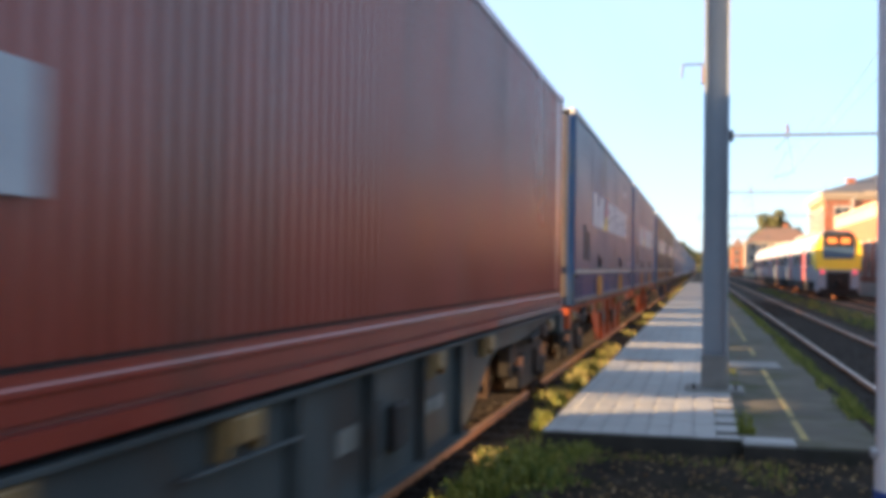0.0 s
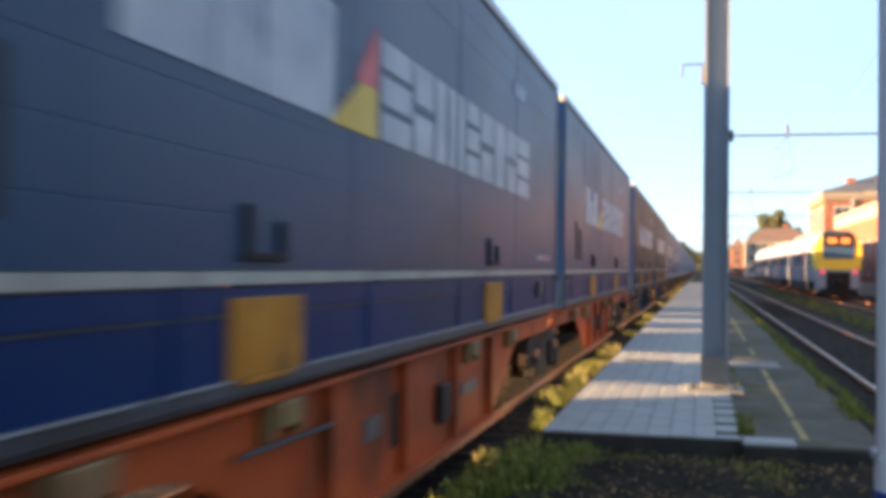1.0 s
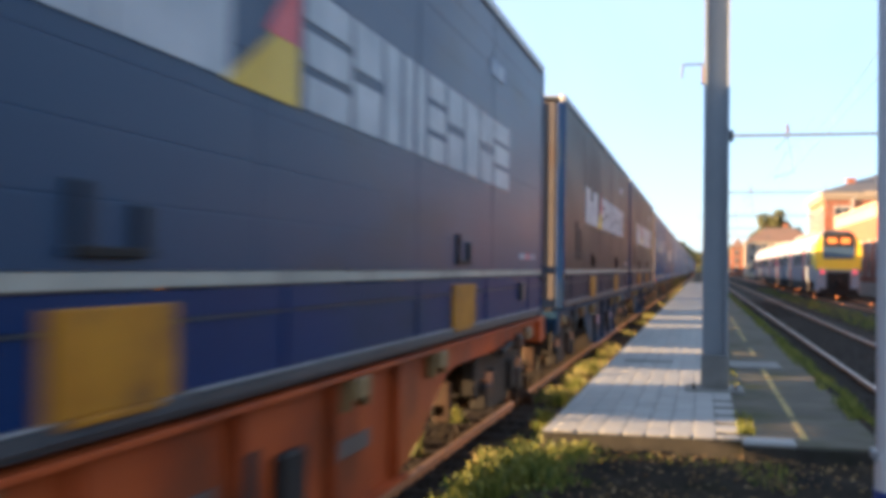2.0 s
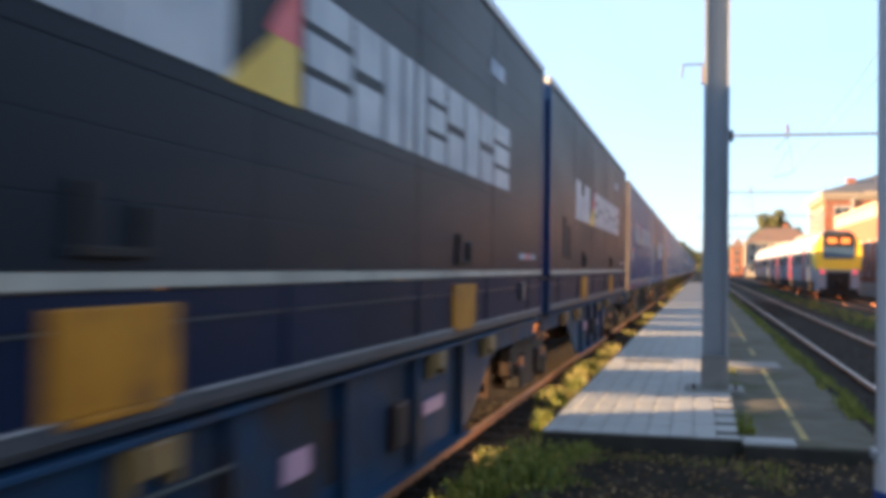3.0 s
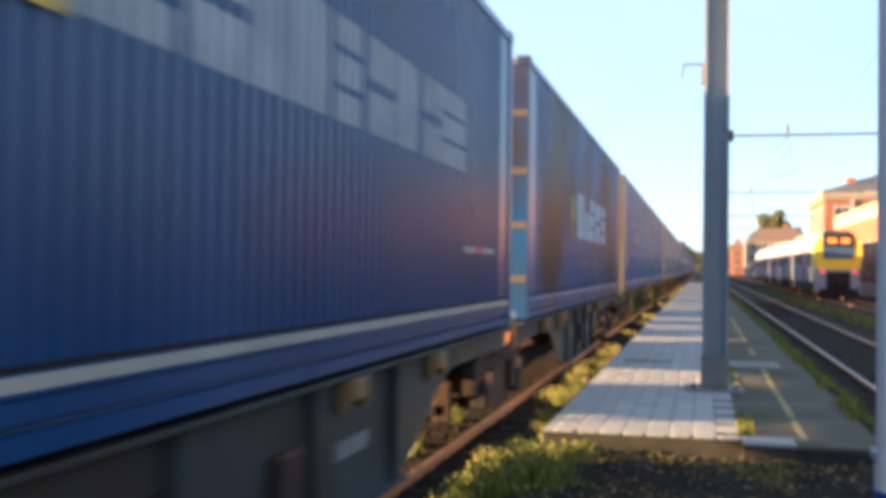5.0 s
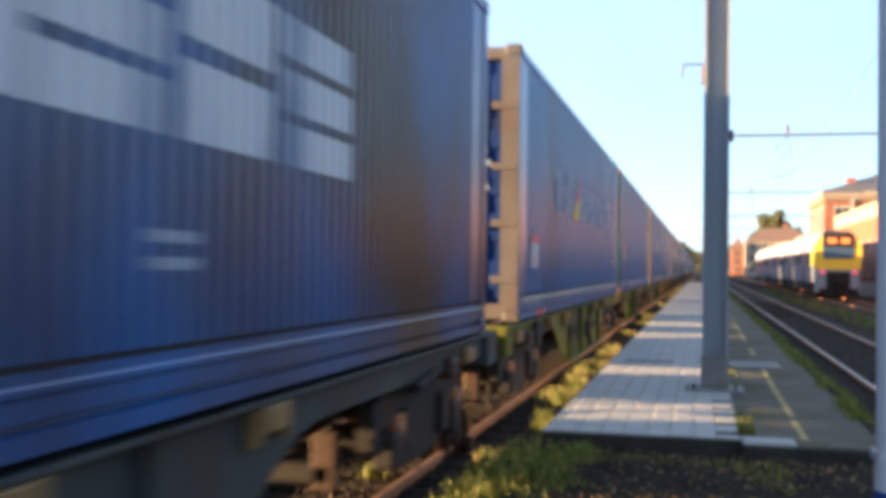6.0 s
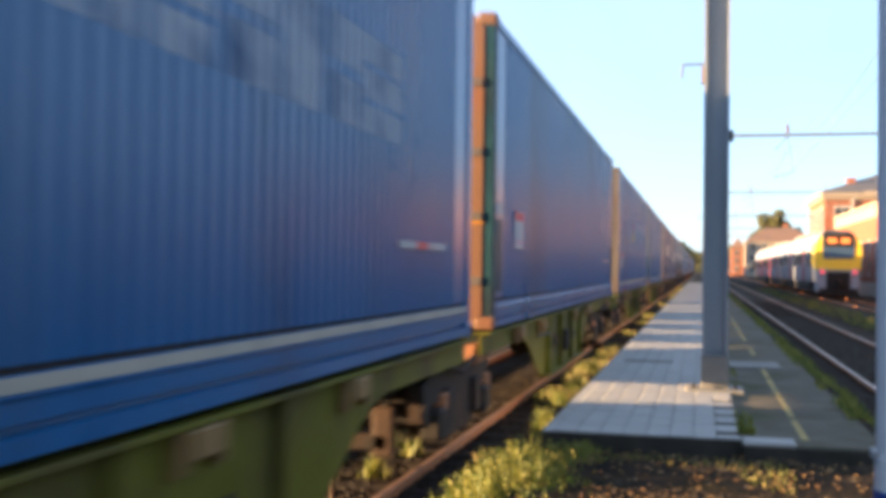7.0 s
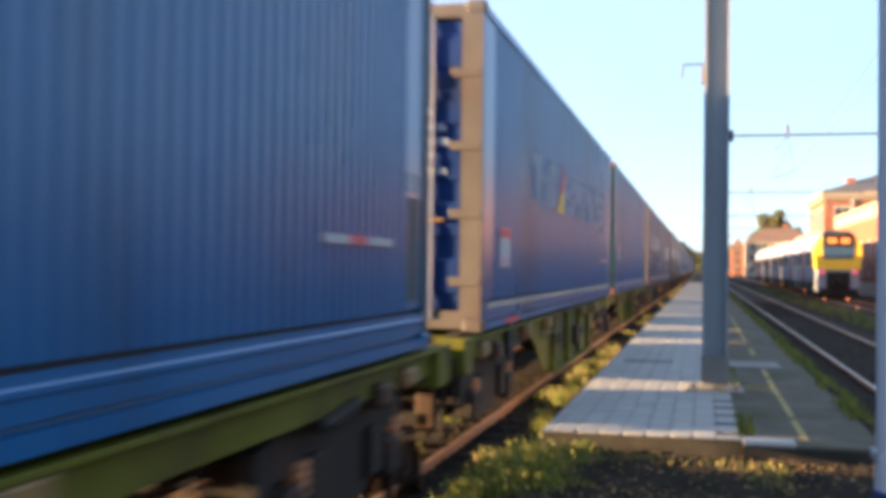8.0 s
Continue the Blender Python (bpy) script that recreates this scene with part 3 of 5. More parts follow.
def wagon(paint, label, mark):
    root = thing("container_wagon", None, label, "wagon", "wagons of the goods train")
    wheels = []
    for y0, y1, a, b in ((0.3, 14.75, 5.8, 10.7), (15.45, WL - 0.3, 19.5, 23.6)):
        for s in (-1, 1):
            x0, x1 = sorted((s * 1.14, s * 1.16))
            bm = prism(bmesh.new(), girder_outline(y0, y1, a, b), "x", x0, x1)
            g = part("side_girder", bm, paint, root)
            for yy in [a + 0.2 + k * (b - a - 0.4) / 3 for k in range(4)]:
                part("stiffener", boxes((*sorted((s * 1.16, s * 1.225)), yy - 0.02, yy + 0.02, 0.372, 1.112)), paint, g)
            part("top_flange", boxes((*sorted((s * 1.08, s * 1.245)), y0, y1, 1.115, 1.142), bevel=0.004), paint, g)
            part("packing", boxes((*sorted((s * 1.02, s * 1.12)), y0 + 0.2, y1 - 0.2, 1.142, 1.18)), M["dark"], g)
            part("bottom_flange", boxes((*sorted((s * 1.1, s * 1.25)), a, b, 0.345, 0.37)), paint, g)
            for yy in (a - 2.2, a - 0.47, b - 1.07, b + 0.9):
                bm = boxes((*sorted((s * 1.165, s * 1.26)), yy - 0.13, yy + 0.13, 0.99, 1.11), (*sorted((s * 1.165, s * 1.235)), yy - 0.2, yy - 0.15, 0.93, 1.11), (*sorted((s * 1.165, s * 1.235)), yy + 0.15, yy + 0.2, 0.93, 1.11), bevel=0.008)
                part("container_spigot", bm, M["spigot"], g, "ochre folding container stop")
            part("brake_rod", rods(((s * 1.22, a - 1.0, 0.92), (s * 1.22, a + 0.2, 0.9), 0.014)), M["w_grey"], g)
            part("brake_valve", boxes((*sorted((s * 1.162, s * 1.23)), b - 2.2, b - 1.9, 0.55, 0.85), bevel=0.02), M["dark"], g)
            part("web_opening", boxes((*sorted((s * 1.159, s * 1.163)), a + 1.5, a + 1.75, 0.55, 0.9)), M["dark"], g, "dark opening in the girder web")
            part("data_panel", boxes((*sorted((s * 1.162, s * 1.178)), a + 0.9, a + 1.25, 0.68, 0.82)), mark, g, "painted data panel")
            part("data_panel", boxes((*sorted((s * 1.162, s * 1.178)), b - 1.3, b - 0.7, 0.66, 0.76)), mark, g, "painted data panel")
        for k in range(7):
            y = y0 + 0.4 + k * (y1 - y0 - 0.8) / 6
            part("cross_beam", boxes((-1.145, 1.145, y - 0.09, y + 0.09, 0.9, 1.12)), M["dark"], root)
        part("centre_sill", boxes((-0.2, 0.2, y0, y1, 0.88, 1.1)), M["dark"], root)
        part("air_tank", turned(bmesh.new(), ((-0.6, 0.1), (-0.55, 0.19), (0.55, 0.19), (0.6, 0.1)), 0.62, (a + b) / 2, 0.68, "y", 12), M["dark"], root)
    for y, s in ((0.3, -1), (WL - 0.3, 1)):
        ya, yb = sorted((y, y + s * 0.08))
        part("end_beam", boxes((-1.24, 1.24, ya, yb, 0.86, 1.15), (-1.24, 1.24, *sorted((y + s * 0.004, y - s * 0.55)), 1.119, 1.14), bevel=0.008), paint, root)
        for x in (-1, 1):
            part("end_bracket", boxes((*sorted((x * 0.95, x * 1.235)), *sorted((y - s * 0.002, y - s * 0.3)), 0.84, 1.113), bevel=0.01), paint, root)
        for x in (-0.875, 0.875):
            bm = turned(bmesh.new(), ((0, 0.1), (0.24, 0.1), (0.25, 0.2), (0.29, 0.225), (0.3, 0.19)), 0, 0, 0, "y", 14)
            bf = part("buffer", bm, M["dark"], root)
            bf.matrix_local = pose(x, y + s * 0.05, 1.0, 0, 0, 0 if s > 0 else 180)
        part("coupling", rods(((0, y, 0.98), (0, y + s * 0.3, 0.92), 0.045), ((0, y + s * 0.22, 0.95), (0, y + s * 0.3, 0.55), 0.035)), M["dark"], root)
        for x in (-1, 1):
            ys = [sorted((y - s * p, y - s * q)) for p, q in ((0.8, 1.15), (1.5, 1.75), (2.15, 2.75))]
            part("end_gear", boxes((*sorted((x * 1.1, x * 1.225)), *ys[0], 0.92, 1.06), bevel=0.03), M["spigot"], root, "dull ochre brake gear")
            part("end_gear", boxes((*sorted((x * 1.12, x * 1.235)), *ys[1], 0.86, 1.02), bevel=0.03), M["wheel"], root, "rusty brake gear")
            part("end_gear", rods(((x * 1.2, ys[2][0], 0.9), (x * 1.2, ys[2][1], 0.96), 0.035)), M["dark"], root)
        part("grab_rail", rods(((1.16, y + s * 0.1, 0.4), (1.16, y + s * 0.1, 1.0), 0.015), ((0.75, y + s * 0.1, 0.4), (1.16, y + s * 0.1, 0.4), 0.015)), M["dark"], root)
    bm = turned(bmesh.new(), ((0, 0.06), (0.02, 0.21), (0.05, 0.21), (0.06, 0.06)), 1.17, 2.6, 0.98, "x", 16)
    part("handbrake_wheel", bm, M["dark"], root)
    for c in (2.25, 15.1, WL - 2.25):
        bog = part("bogie", boxes((-0.98, 0.98, c - 0.24, c + 0.24, 0.56, 0.85), bevel=0.03), M["dark"], root)
        for s in (-1, 1):
            o = [(c - 1.28, 0.52), (c - 1.3, 0.82), (c - 0.95, 0.9), (c + 0.95, 0.9), (c + 1.3, 0.82), (c + 1.28, 0.52), (c + 1.12, 0.46), (c + 1.1, 0.64), (c + 0.72, 0.64), (c + 0.66, 0.4),
                 (c + 0.42, 0.3), (c - 0.42, 0.3), (c - 0.66, 0.4), (c - 0.72, 0.64), (c - 1.1, 0.64), (c - 1.12, 0.46)]
            part("bogie_frame", prism(bmesh.new(), o, "x", *sorted((s * 0.92, s * 1.04))), M["dark"], bog)
            for d in (-1.42, -0.38, 0.38, 1.42):
                part("brake_shoe", boxes((*sorted((s * 0.68, s * 0.84)), c + d - 0.05, c + d + 0.05, 0.28, 0.66), bevel=0.015), M["wheel"], bog)
                part("shoe_hanger", rods(((s * 0.76, c + d, 0.62), (s * 0.8, c + d * 0.96, 0.88), 0.022)), M["dark"], bog)
            for d in (-0.55, 0.55):
                part("spring_pocket", boxes((*sorted((s * 0.98, s * 1.1)), c + d - 0.12, c + d + 0.12, 0.4, 0.72), bevel=0.02), M["dark"], bog)
            for d in (-0.9, 0.9):
                part("axle_box", boxes((*sorted((s * 0.94, s * 1.12)), c + d - 0.14, c + d + 0.14, 0.34, 0.6), bevel=0.03), M["dark"], bog)
                part("spring", turned(bmesh.new(), [(0.025 * k, 0.075 if k % 2 else 0.06) for k in range(9)], s * 1.03, c + d + 0.2, 0.5, "z", 8), M["rail"], bog)
        for d in (-1.42, 1.42, -0.38, 0.38):
            part("brake_beam", boxes((-0.8, 0.8, c + d - 0.05, c + d + 0.05, 0.33, 0.45), bevel=0.01), M["dark"], bog)
        for d in (-1.35, 0.3):
            part("brake_rigging", boxes((-0.55, 0.55, c + d, c + d + 1.05, 0.62, 0.82), bevel=0.02), M["dark"], bog)
        for s in (-1, 1):
            part("brake_cylinder", boxes((*sorted((s * 0.98, s * 1.12)), c + 0.35, c + 0.85, 0.84, 1.02), bevel=0.03), M["rust"], bog, "rusty brake gear")
            part("air_hose", rods(((s * 1.08, c - 0.9, 0.94), (s * 1.12, c - 0.3, 0.84), 0.025), ((s * 1.12, c - 0.3, 0.84), (s * 1.1, c + 0.3, 0.92), 0.025)), M["dark"], bog)
        for d in (-0.9, 0.9):
            bm = bmesh.new()
            for s in (-1, 1):
                pr = [(s * -0.07, WHEEL_R + 0.03), (s * -0.04, WHEEL_R + 0.028), (s * -0.03, WHEEL_R), (s * 0.06, WHEEL_R - 0.004), (s * 0.06, WHEEL_R - 0.07), (s * 0.02, WHEEL_R - 0.08),
                      (s * 0.0, 0.15), (s * 0.07, 0.12), (s * 0.07, 0.06)]
                turned(bm, pr, s * 0.755, 0, 0, "x", 22)
                box(bm, *sorted((s * 0.76, s * 0.79)), -0.03, 0.03, 0.16, 0.36)
            rod(bm, (-0.95, 0, 0), (0.95, 0, 0), 0.075, n=10)
            w = part("wheelset", bm, M["wheel"], bog, "dark brown steel wheelset")
            w.matrix_local = pose(0, c + d, WHEEL_R)
            wheels.append(w)
    return root


# ---- the goods train as it stands at the start ----
TRAIN_X, SPEED = -3.125, 16.1
PAIRS = [(-13.9, 15.06), (16.39, 14.82), (47.32, 14.61), (77.55, 14.8), (107.82, 14.67), (138.07, 14.82)]
while PAIRS[-1][0] < 400:
    PAIRS.append((PAIRS[-1][0] + 30.25, 14.8))
red = container(M["red"], M["red"], "red", "red-brown corrugated steel container on a grey wagon", stripe=False)
body = swap_body("navy swap body with cream line and pale bars", M["navy"], M["royal"])
dark_body = swap_body("slate-dark swap body with cream line and pale bars", M["slatey"], M["royal_dull"])
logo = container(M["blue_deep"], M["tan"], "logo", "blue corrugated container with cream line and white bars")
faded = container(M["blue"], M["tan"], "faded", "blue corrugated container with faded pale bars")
worn = container(M["blue_worn"], M["blue_worn"], "big", "worn dirty blue container with large white bars", stripe=False)
plain = container(M["blue"], M["rustpost"], "plain", "plain blue corrugated container with orange-brown end posts", stripe=False)
w_grey = wagon(M["w_grey"], "grey twin container wagon with yellow fittings", M["footing"])
w_orange = wagon(M["w_orange"], "orange-red twin container wagon, scuffed", M["tan"])
w_blue = wagon(M["w_blue"], "blue twin container wagon with pink patches", M["pink"])
w_olive = wagon(M["w_olive"], "olive green twin container wagon, dirty", M["dark"])
LOADS = [(red, red, w_grey), (body, body, w_orange), (dark_body, dark_body, w_blue), (logo, worn, w_grey), (faded, plain, w_olive), (faded, plain, w_olive),
         (logo, worn, w_grey), (body, body, w_blue), (faded, plain, w_grey), (logo, body, w_orange), (red, plain, w_olive), (faded, logo, w_grey), (body, body, w_blue),
         (plain, faded, w_olive)]
moving, used = [], set()


def put(proto, m):
    if proto.name in used:
        ob = copy_thing(proto, m)
    else:
        used.add(proto.name)
        proto.matrix_world = m
        ob = proto
    moving.append((ob, m))
    return ob


near_wagons = []
for i, (front, step) in enumerate(PAIRS):
    first, second, under = LOADS[i % len(LOADS)]
    wg = put(under, pose(TRAIN_X, front - 0.82, 0))
    if i < 6:
        near_wagons.append(wg)
    put(first, pose(TRAIN_X, front, FLOOR_Z))
    put(second, pose(TRAIN_X, front + step, FLOOR_Z))


# ---- ground and tracks ----
def sheet(name, x0, x1, y0, y1, z, step, amp, material, kind="structure", label=""):
    """A gently uneven ground sheet."""
    xs, ys = np.arange(x0, x1 + 1e-6, step), np.arange(y0, y1 + 1e-6, step)
    vs = [(x, y, z + amp * noise.noise((x * 0.9, y * 0.9, 0)) + 0.5 * amp * noise.noise((x * 3.1, y * 3.1, 5))) for y in ys for x in xs]
    w = len(xs)
    fs = [(j * w + i, j * w + i + 1, (j + 1) * w + i + 1, (j + 1) * w + i) for j in range(len(ys) - 1) for i in range(w - 1)]
    me = bpy.data.meshes.new(name)
    me.from_pydata(vs, [], fs)
    me.materials.append(material)
    return tagged(new(name, me), label, "", "", kind)


GROUND_Z = -0.16
bm = bmesh.new()
box(bm, -2500, 2500, -2500, 2500, GROUND_Z - 0.5, GROUND_Z)
tagged(part("ground", bm, M["soil"]), "dark soil and gravel ground of the station", "ground", "", "structure")
PLAT_Z, SOIL_Z = 0.315, 0.165


def bank(x):
    """Height of the made-up soil between the two tracks: flat, with a slope to each ballast bed."""
    if x < -1.25:
        return SOIL_Z - (SOIL_Z + 0.15) * min(1, (-1.25 - x) / 0.6)
    return SOIL_Z - (SOIL_Z + 0.15) * min(1, max(0, x - 1.5) / 0.6)


soil = sheet("foreground_soil", -1.9, 2.2, -6.0, 9.5, 0.0, 0.07, 0.035, M["soil"], "structure", "dark uneven soil with fine gravel")
for v in soil.data.vertices:
    v.co.z += bank(v.co.x)


def rail_bar(bm, x, y0, y1):
    o = [(-0.07, -0.17), (0.07, -0.17), (0.07, -0.155), (0.012, -0.135), (0.012, -0.045), (0.036, -0.035), (0.036, -0.008), (0.028, 0.0), (-0.028, 0.0), (-0.036, -0.008), (-0.036, -0.035), (-0.012, -0.045), (-0.012, -0.135), (-0.07, -0.155)]
    return prism(bm, [(x + a, b) for a, b in o], "y", y0, y1)


def track(x, y0, y1, near_end, bright):
    bed = bmesh.new()
    prism(bed, [(x - 1.75, GROUND_Z - 0.02), (x - 1.3, -0.10), (x + 1.3, -0.10), (x + 1.75, GROUND_Z - 0.02)], "y", y0, y1)
    bed = tagged(part("track_bed", bed, M["ballast"]), "dark ballast bed of a railway track", "track bed", "", "structure")
    for s in (-1, 1):
        r = tagged(part("rail", rail_bar(bmesh.new(), x + s * 0.7525, y0, y1), M["rail"]), "rusty steel rail with a worn head", "rail", "rails", "")
        part("rail_head", boxes((x + s * 0.7525 - 0.024, x + s * 0.7525 + 0.024, y0, y1, 0.0005, 0.003)), bright, r)
    first = None
    for k in range(60):
        y = near_end + 0.6 * k
        m = pose(x, y, 0)
        if first is None:
            first = part("sleeper", boxes((-1.25, 1.25, -0.12, 0.12, -0.2, -0.085), bevel=0.012), M["sleeper"], bed)
            first.matrix_local = m
        else:
            again("sleeper", first, bed, m)


track(TRAIN_X, -60, 900, 2.0, M["rail_top"])
track(3.3, -40, 900, 9.0, M["rail_worn"])
track(8.3, -40, 900, 30.0, M["rail_top"])

# ---- low platform ----
PX0, PX1, PY0, PY1 = -1.361, 0.344, 9.43, 420.0
bed = tagged(part("platform", boxes((PX0 + 0.02, PX1, PY0 + 0.02, PY1, GROUND_Z - 0.05, PLAT_Z - 0.012)), M["joint"]), "low platform of grey concrete paving", "platform", "", "structure")
# the shade on this front face is put into its dark material
part("platform_front", boxes((PX0, PX1, PY0 + 0.0, PY0 + 0.07, -0.15, PLAT_Z - 0.008), bevel=0.006), M["front"], bed, "weathered platform front, darkened for its shade")
part("platform_kerb", boxes((PX0 - 0.0, PX0 + 0.1, PY0 + 0.072, PY1, -0.15, PLAT_Z - 0.004), bevel=0.008), M["paver"], bed)
strip = tagged(part("asphalt_strip", boxes((PX1 + 0.002, 1.5, PY0 - 0.02, PY1, GROUND_Z - 0.05, PLAT_Z - 0.025)), M["asphalt"]), "worn asphalt strip beside the paving", "pavement", "", "structure")
tagged(part("track_bank", prism(bmesh.new(), [(1.49, -0.2), (1.49, PLAT_Z - 0.04), (1.62, PLAT_Z - 0.07), (2.1, -0.11), (2.1, -0.2)], "y", PY0 - 0.1, 420), M["soil"]), "grassy soil bank beside the asphalt", "bank", "", "structure")
bm = bmesh.new()
y = 9.76
while y < 150:
    ln = RNG.uniform(0.5, 2.2)
    if y < 10.4 or RNG.random() < 0.86:
        x = 0.886 + RNG.uniform(-0.006, 0.006)
        box(bm, x - 0.03, x + 0.03, y, y + ln, PLAT_Z - 0.0252, PLAT_Z - 0.021)
    y += ln + RNG.uniform(0.02, 0.25)
# separate dark face, so the asphalt's front edge reads as shaded
part("strip_front", boxes((PX1 + 0.002, 1.5, PY0 - 0.07, PY0 - 0.022, -0.15, PLAT_Z - 0.035), bevel=0.01), M["front"], strip, "broken asphalt edge, darkened for its shade")
part("safety_line", bm, M["yline"], strip, "worn yellow safety line")

# ---- overhead line masts ----
def h_mast(m, height, label, beam):
    root = thing("overhead_line_mast", m, label, "mast", "overhead line masts")
    hw, hd = 0.148, 0.13
    f = 0.03
    o = [(-hw, -hd), (-hw + f, -hd), (-hw + f, -0.01), (hw - f, -0.01), (hw - f, -hd), (hw, -hd), (hw, hd), (hw - f, hd), (hw - f, 0.01), (-hw + f, 0.01), (-hw + f, hd), (-hw, hd)]
    bm = prism(bmesh.new(), o, "z", 0, height)
    part("column", bm, M["mast"], root, "grey steel H-section column")
    part("base_sleeve", boxes((-hw - 0.012, hw + 0.012, -hd - 0.012, hd + 0.012, 0.0, 0.41), bevel=0.01), M["footing"], root, "pale sleeve at the foot")
    part("foundation", boxes((-0.34, 0.34, -0.33, 0.37, -0.2, 0.025), bevel=0.02), M["footing"], root, "concrete foundation block")
    for x, z in ((-0.1, 0.03), (0.1, 0.03)):
        part("anchor_bolt", rods(((x * 2.4, -0.22, 0.02), (x * 2.4, -0.22, 0.08), 0.016)), M["dark"], root)
    part("mast_plate", boxes((hw, hw + 0.05, -0.08, 0.07, 2.97, 3.1), bevel=0.01), M["dark"], root)
    part("hook_bracket", rods(((-hw, -0.08, 3.895), (-hw - 0.25, -0.08, 3.895), 0.012), ((-hw - 0.25, -0.08, 3.9), (-hw - 0.265, -0.08, 3.73), 0.012)), M["line_steel"], root)
    part("warning_plate", boxes((-hw - 0.03, -hw + 0.002, -0.1, 0.08, 3.67, 3.87)), M["tiles"], root)
    if beam:
        b = part("gantry_beam", boxes((hw, 10.6, -0.06, 0.06, 7.17, 7.27)), M["line_steel"], root, "steel beam across the tracks")
        for x in (3.05, 8.05):
            part("insulator", turned(bmesh.new(), [(0.04 * k, 0.07 if k % 2 else 0.04) for k in range(10)], x, 0, 7.3, "z", 8), M["porcelain"], b)
            part("hanger", rods(((x, 0, 7.15), (x - 0.5, 0, 6.62), 0.02), ((x, 0, 7.15), (x + 0.25, 0, 5.75), 0.02), ((x + 0.25, 0, 5.75), (x - 0.5, 0, 5.5), 0.018)), M["line_steel"], b)
    return root


h_mast(pose(0.164, 13.33, PLAT_Z), 9.0, "grey steel H-section mast on a concrete foundation", True)
for y in (45.5, 79.0, 113.0, 147.0, 182.0):
    h_mast(pose(0.3, y, 0.0), 8.4, "grey overhead line mast with a beam across the tracks", True)


def wires():
    for x in (3.3, 8.3):
        bm = bmesh.new()
        stops = [-30, 13.33, 45.5, 79, 113, 147, 182, 220, 260, 300]
        for a, b in zip(stops, stops[1:]):
            n = 8
            for k in range(n):
                u, v = k / n, (k + 1) / n
                def z(q):
                    return 6.6 - 4 * 0.75 * q * (1 - q)
                rod(bm, (x, a + (b - a) * u, z(u)), (x, a + (b - a) * v, z(v)), 0.008, n=4)
                if k:
                    rod(bm, (x, a + (b - a) * u, z(u)), (x, a + (b - a) * u, 5.5), 0.004, n=3)
            rod(bm, (x, a, 5.5), (x, b, 5.5), 0.008, n=4)
        tagged(part("overhead_wire", bm, M["wire"]), "thin contact wire hung from a messenger wire", "wire", "overhead wires", "")


wires()
guy = rods(((7.6, 79, 12.5), (3.9, 113, 7.5), 0.012), n=4)
tagged(part("guy_wire", guy, M["wire"]), "slanting thin steel guy wire", "wire")

# pole close beside the camera
root = thing("lamp_pole", pose(0.385, 2.2, 0), "pale grey galvanised pole standing in the soil", "pole")
part("tube", rods(((0, 0, -0.2), (0, 0, 5.5), 0.058), n=24), M["pole"], root)
part("base_tube", rods(((0, 0, 0.0), (0, 0, 1.4), 0.0605), n=24), M["pole"], root)
part("clamp", boxes((-0.066, 0.05, -0.02, 0.03, 1.39, 1.41), bevel=0.004), M["zinc"], root)
bm = rods(((0, 0, 1.12), (0, 0, 1.335), 0.0615), n=24)
part("sticker", bm, M["sticker"], root, "blue sticker band")

root = tagged(part("drain_cover", boxes((-1.16, -0.41, 16.85, 17.18, PLAT_Z - 0.02, PLAT_Z + 0.004)), M["iron"]), "dark cast-iron drain cover in the paving", "drain cover")
for k in range(8):
    part("slot_bar", boxes((-1.13 + k * 0.09, -1.08 + k * 0.09, 16.89, 17.14, PLAT_Z + 0.004, PLAT_Z + 0.012)), M["iron"], root)
tagged(part("concrete_slab", boxes((0.41, 1.16, 16.56, 17.63, 0.2, PLAT_Z + 0.002), bevel=0.01), M["footing"]), "pale concrete slab set in the asphalt", "slab")
edging = tagged(part("concrete_edging", boxes((0.35, 0.78, 9.36, 9.66, PLAT_Z - 0.04, PLAT_Z + 0.002), bevel=0.012), M["paver"]), "pale concrete edging block", "edging")
tagged(part("steel_stake", rods(((-2.75, 7.9, -0.15), (-2.75, 7.9, 0.18), 0.02)), M["wheel"]), "short rusty steel stake beside the rail", "stake")


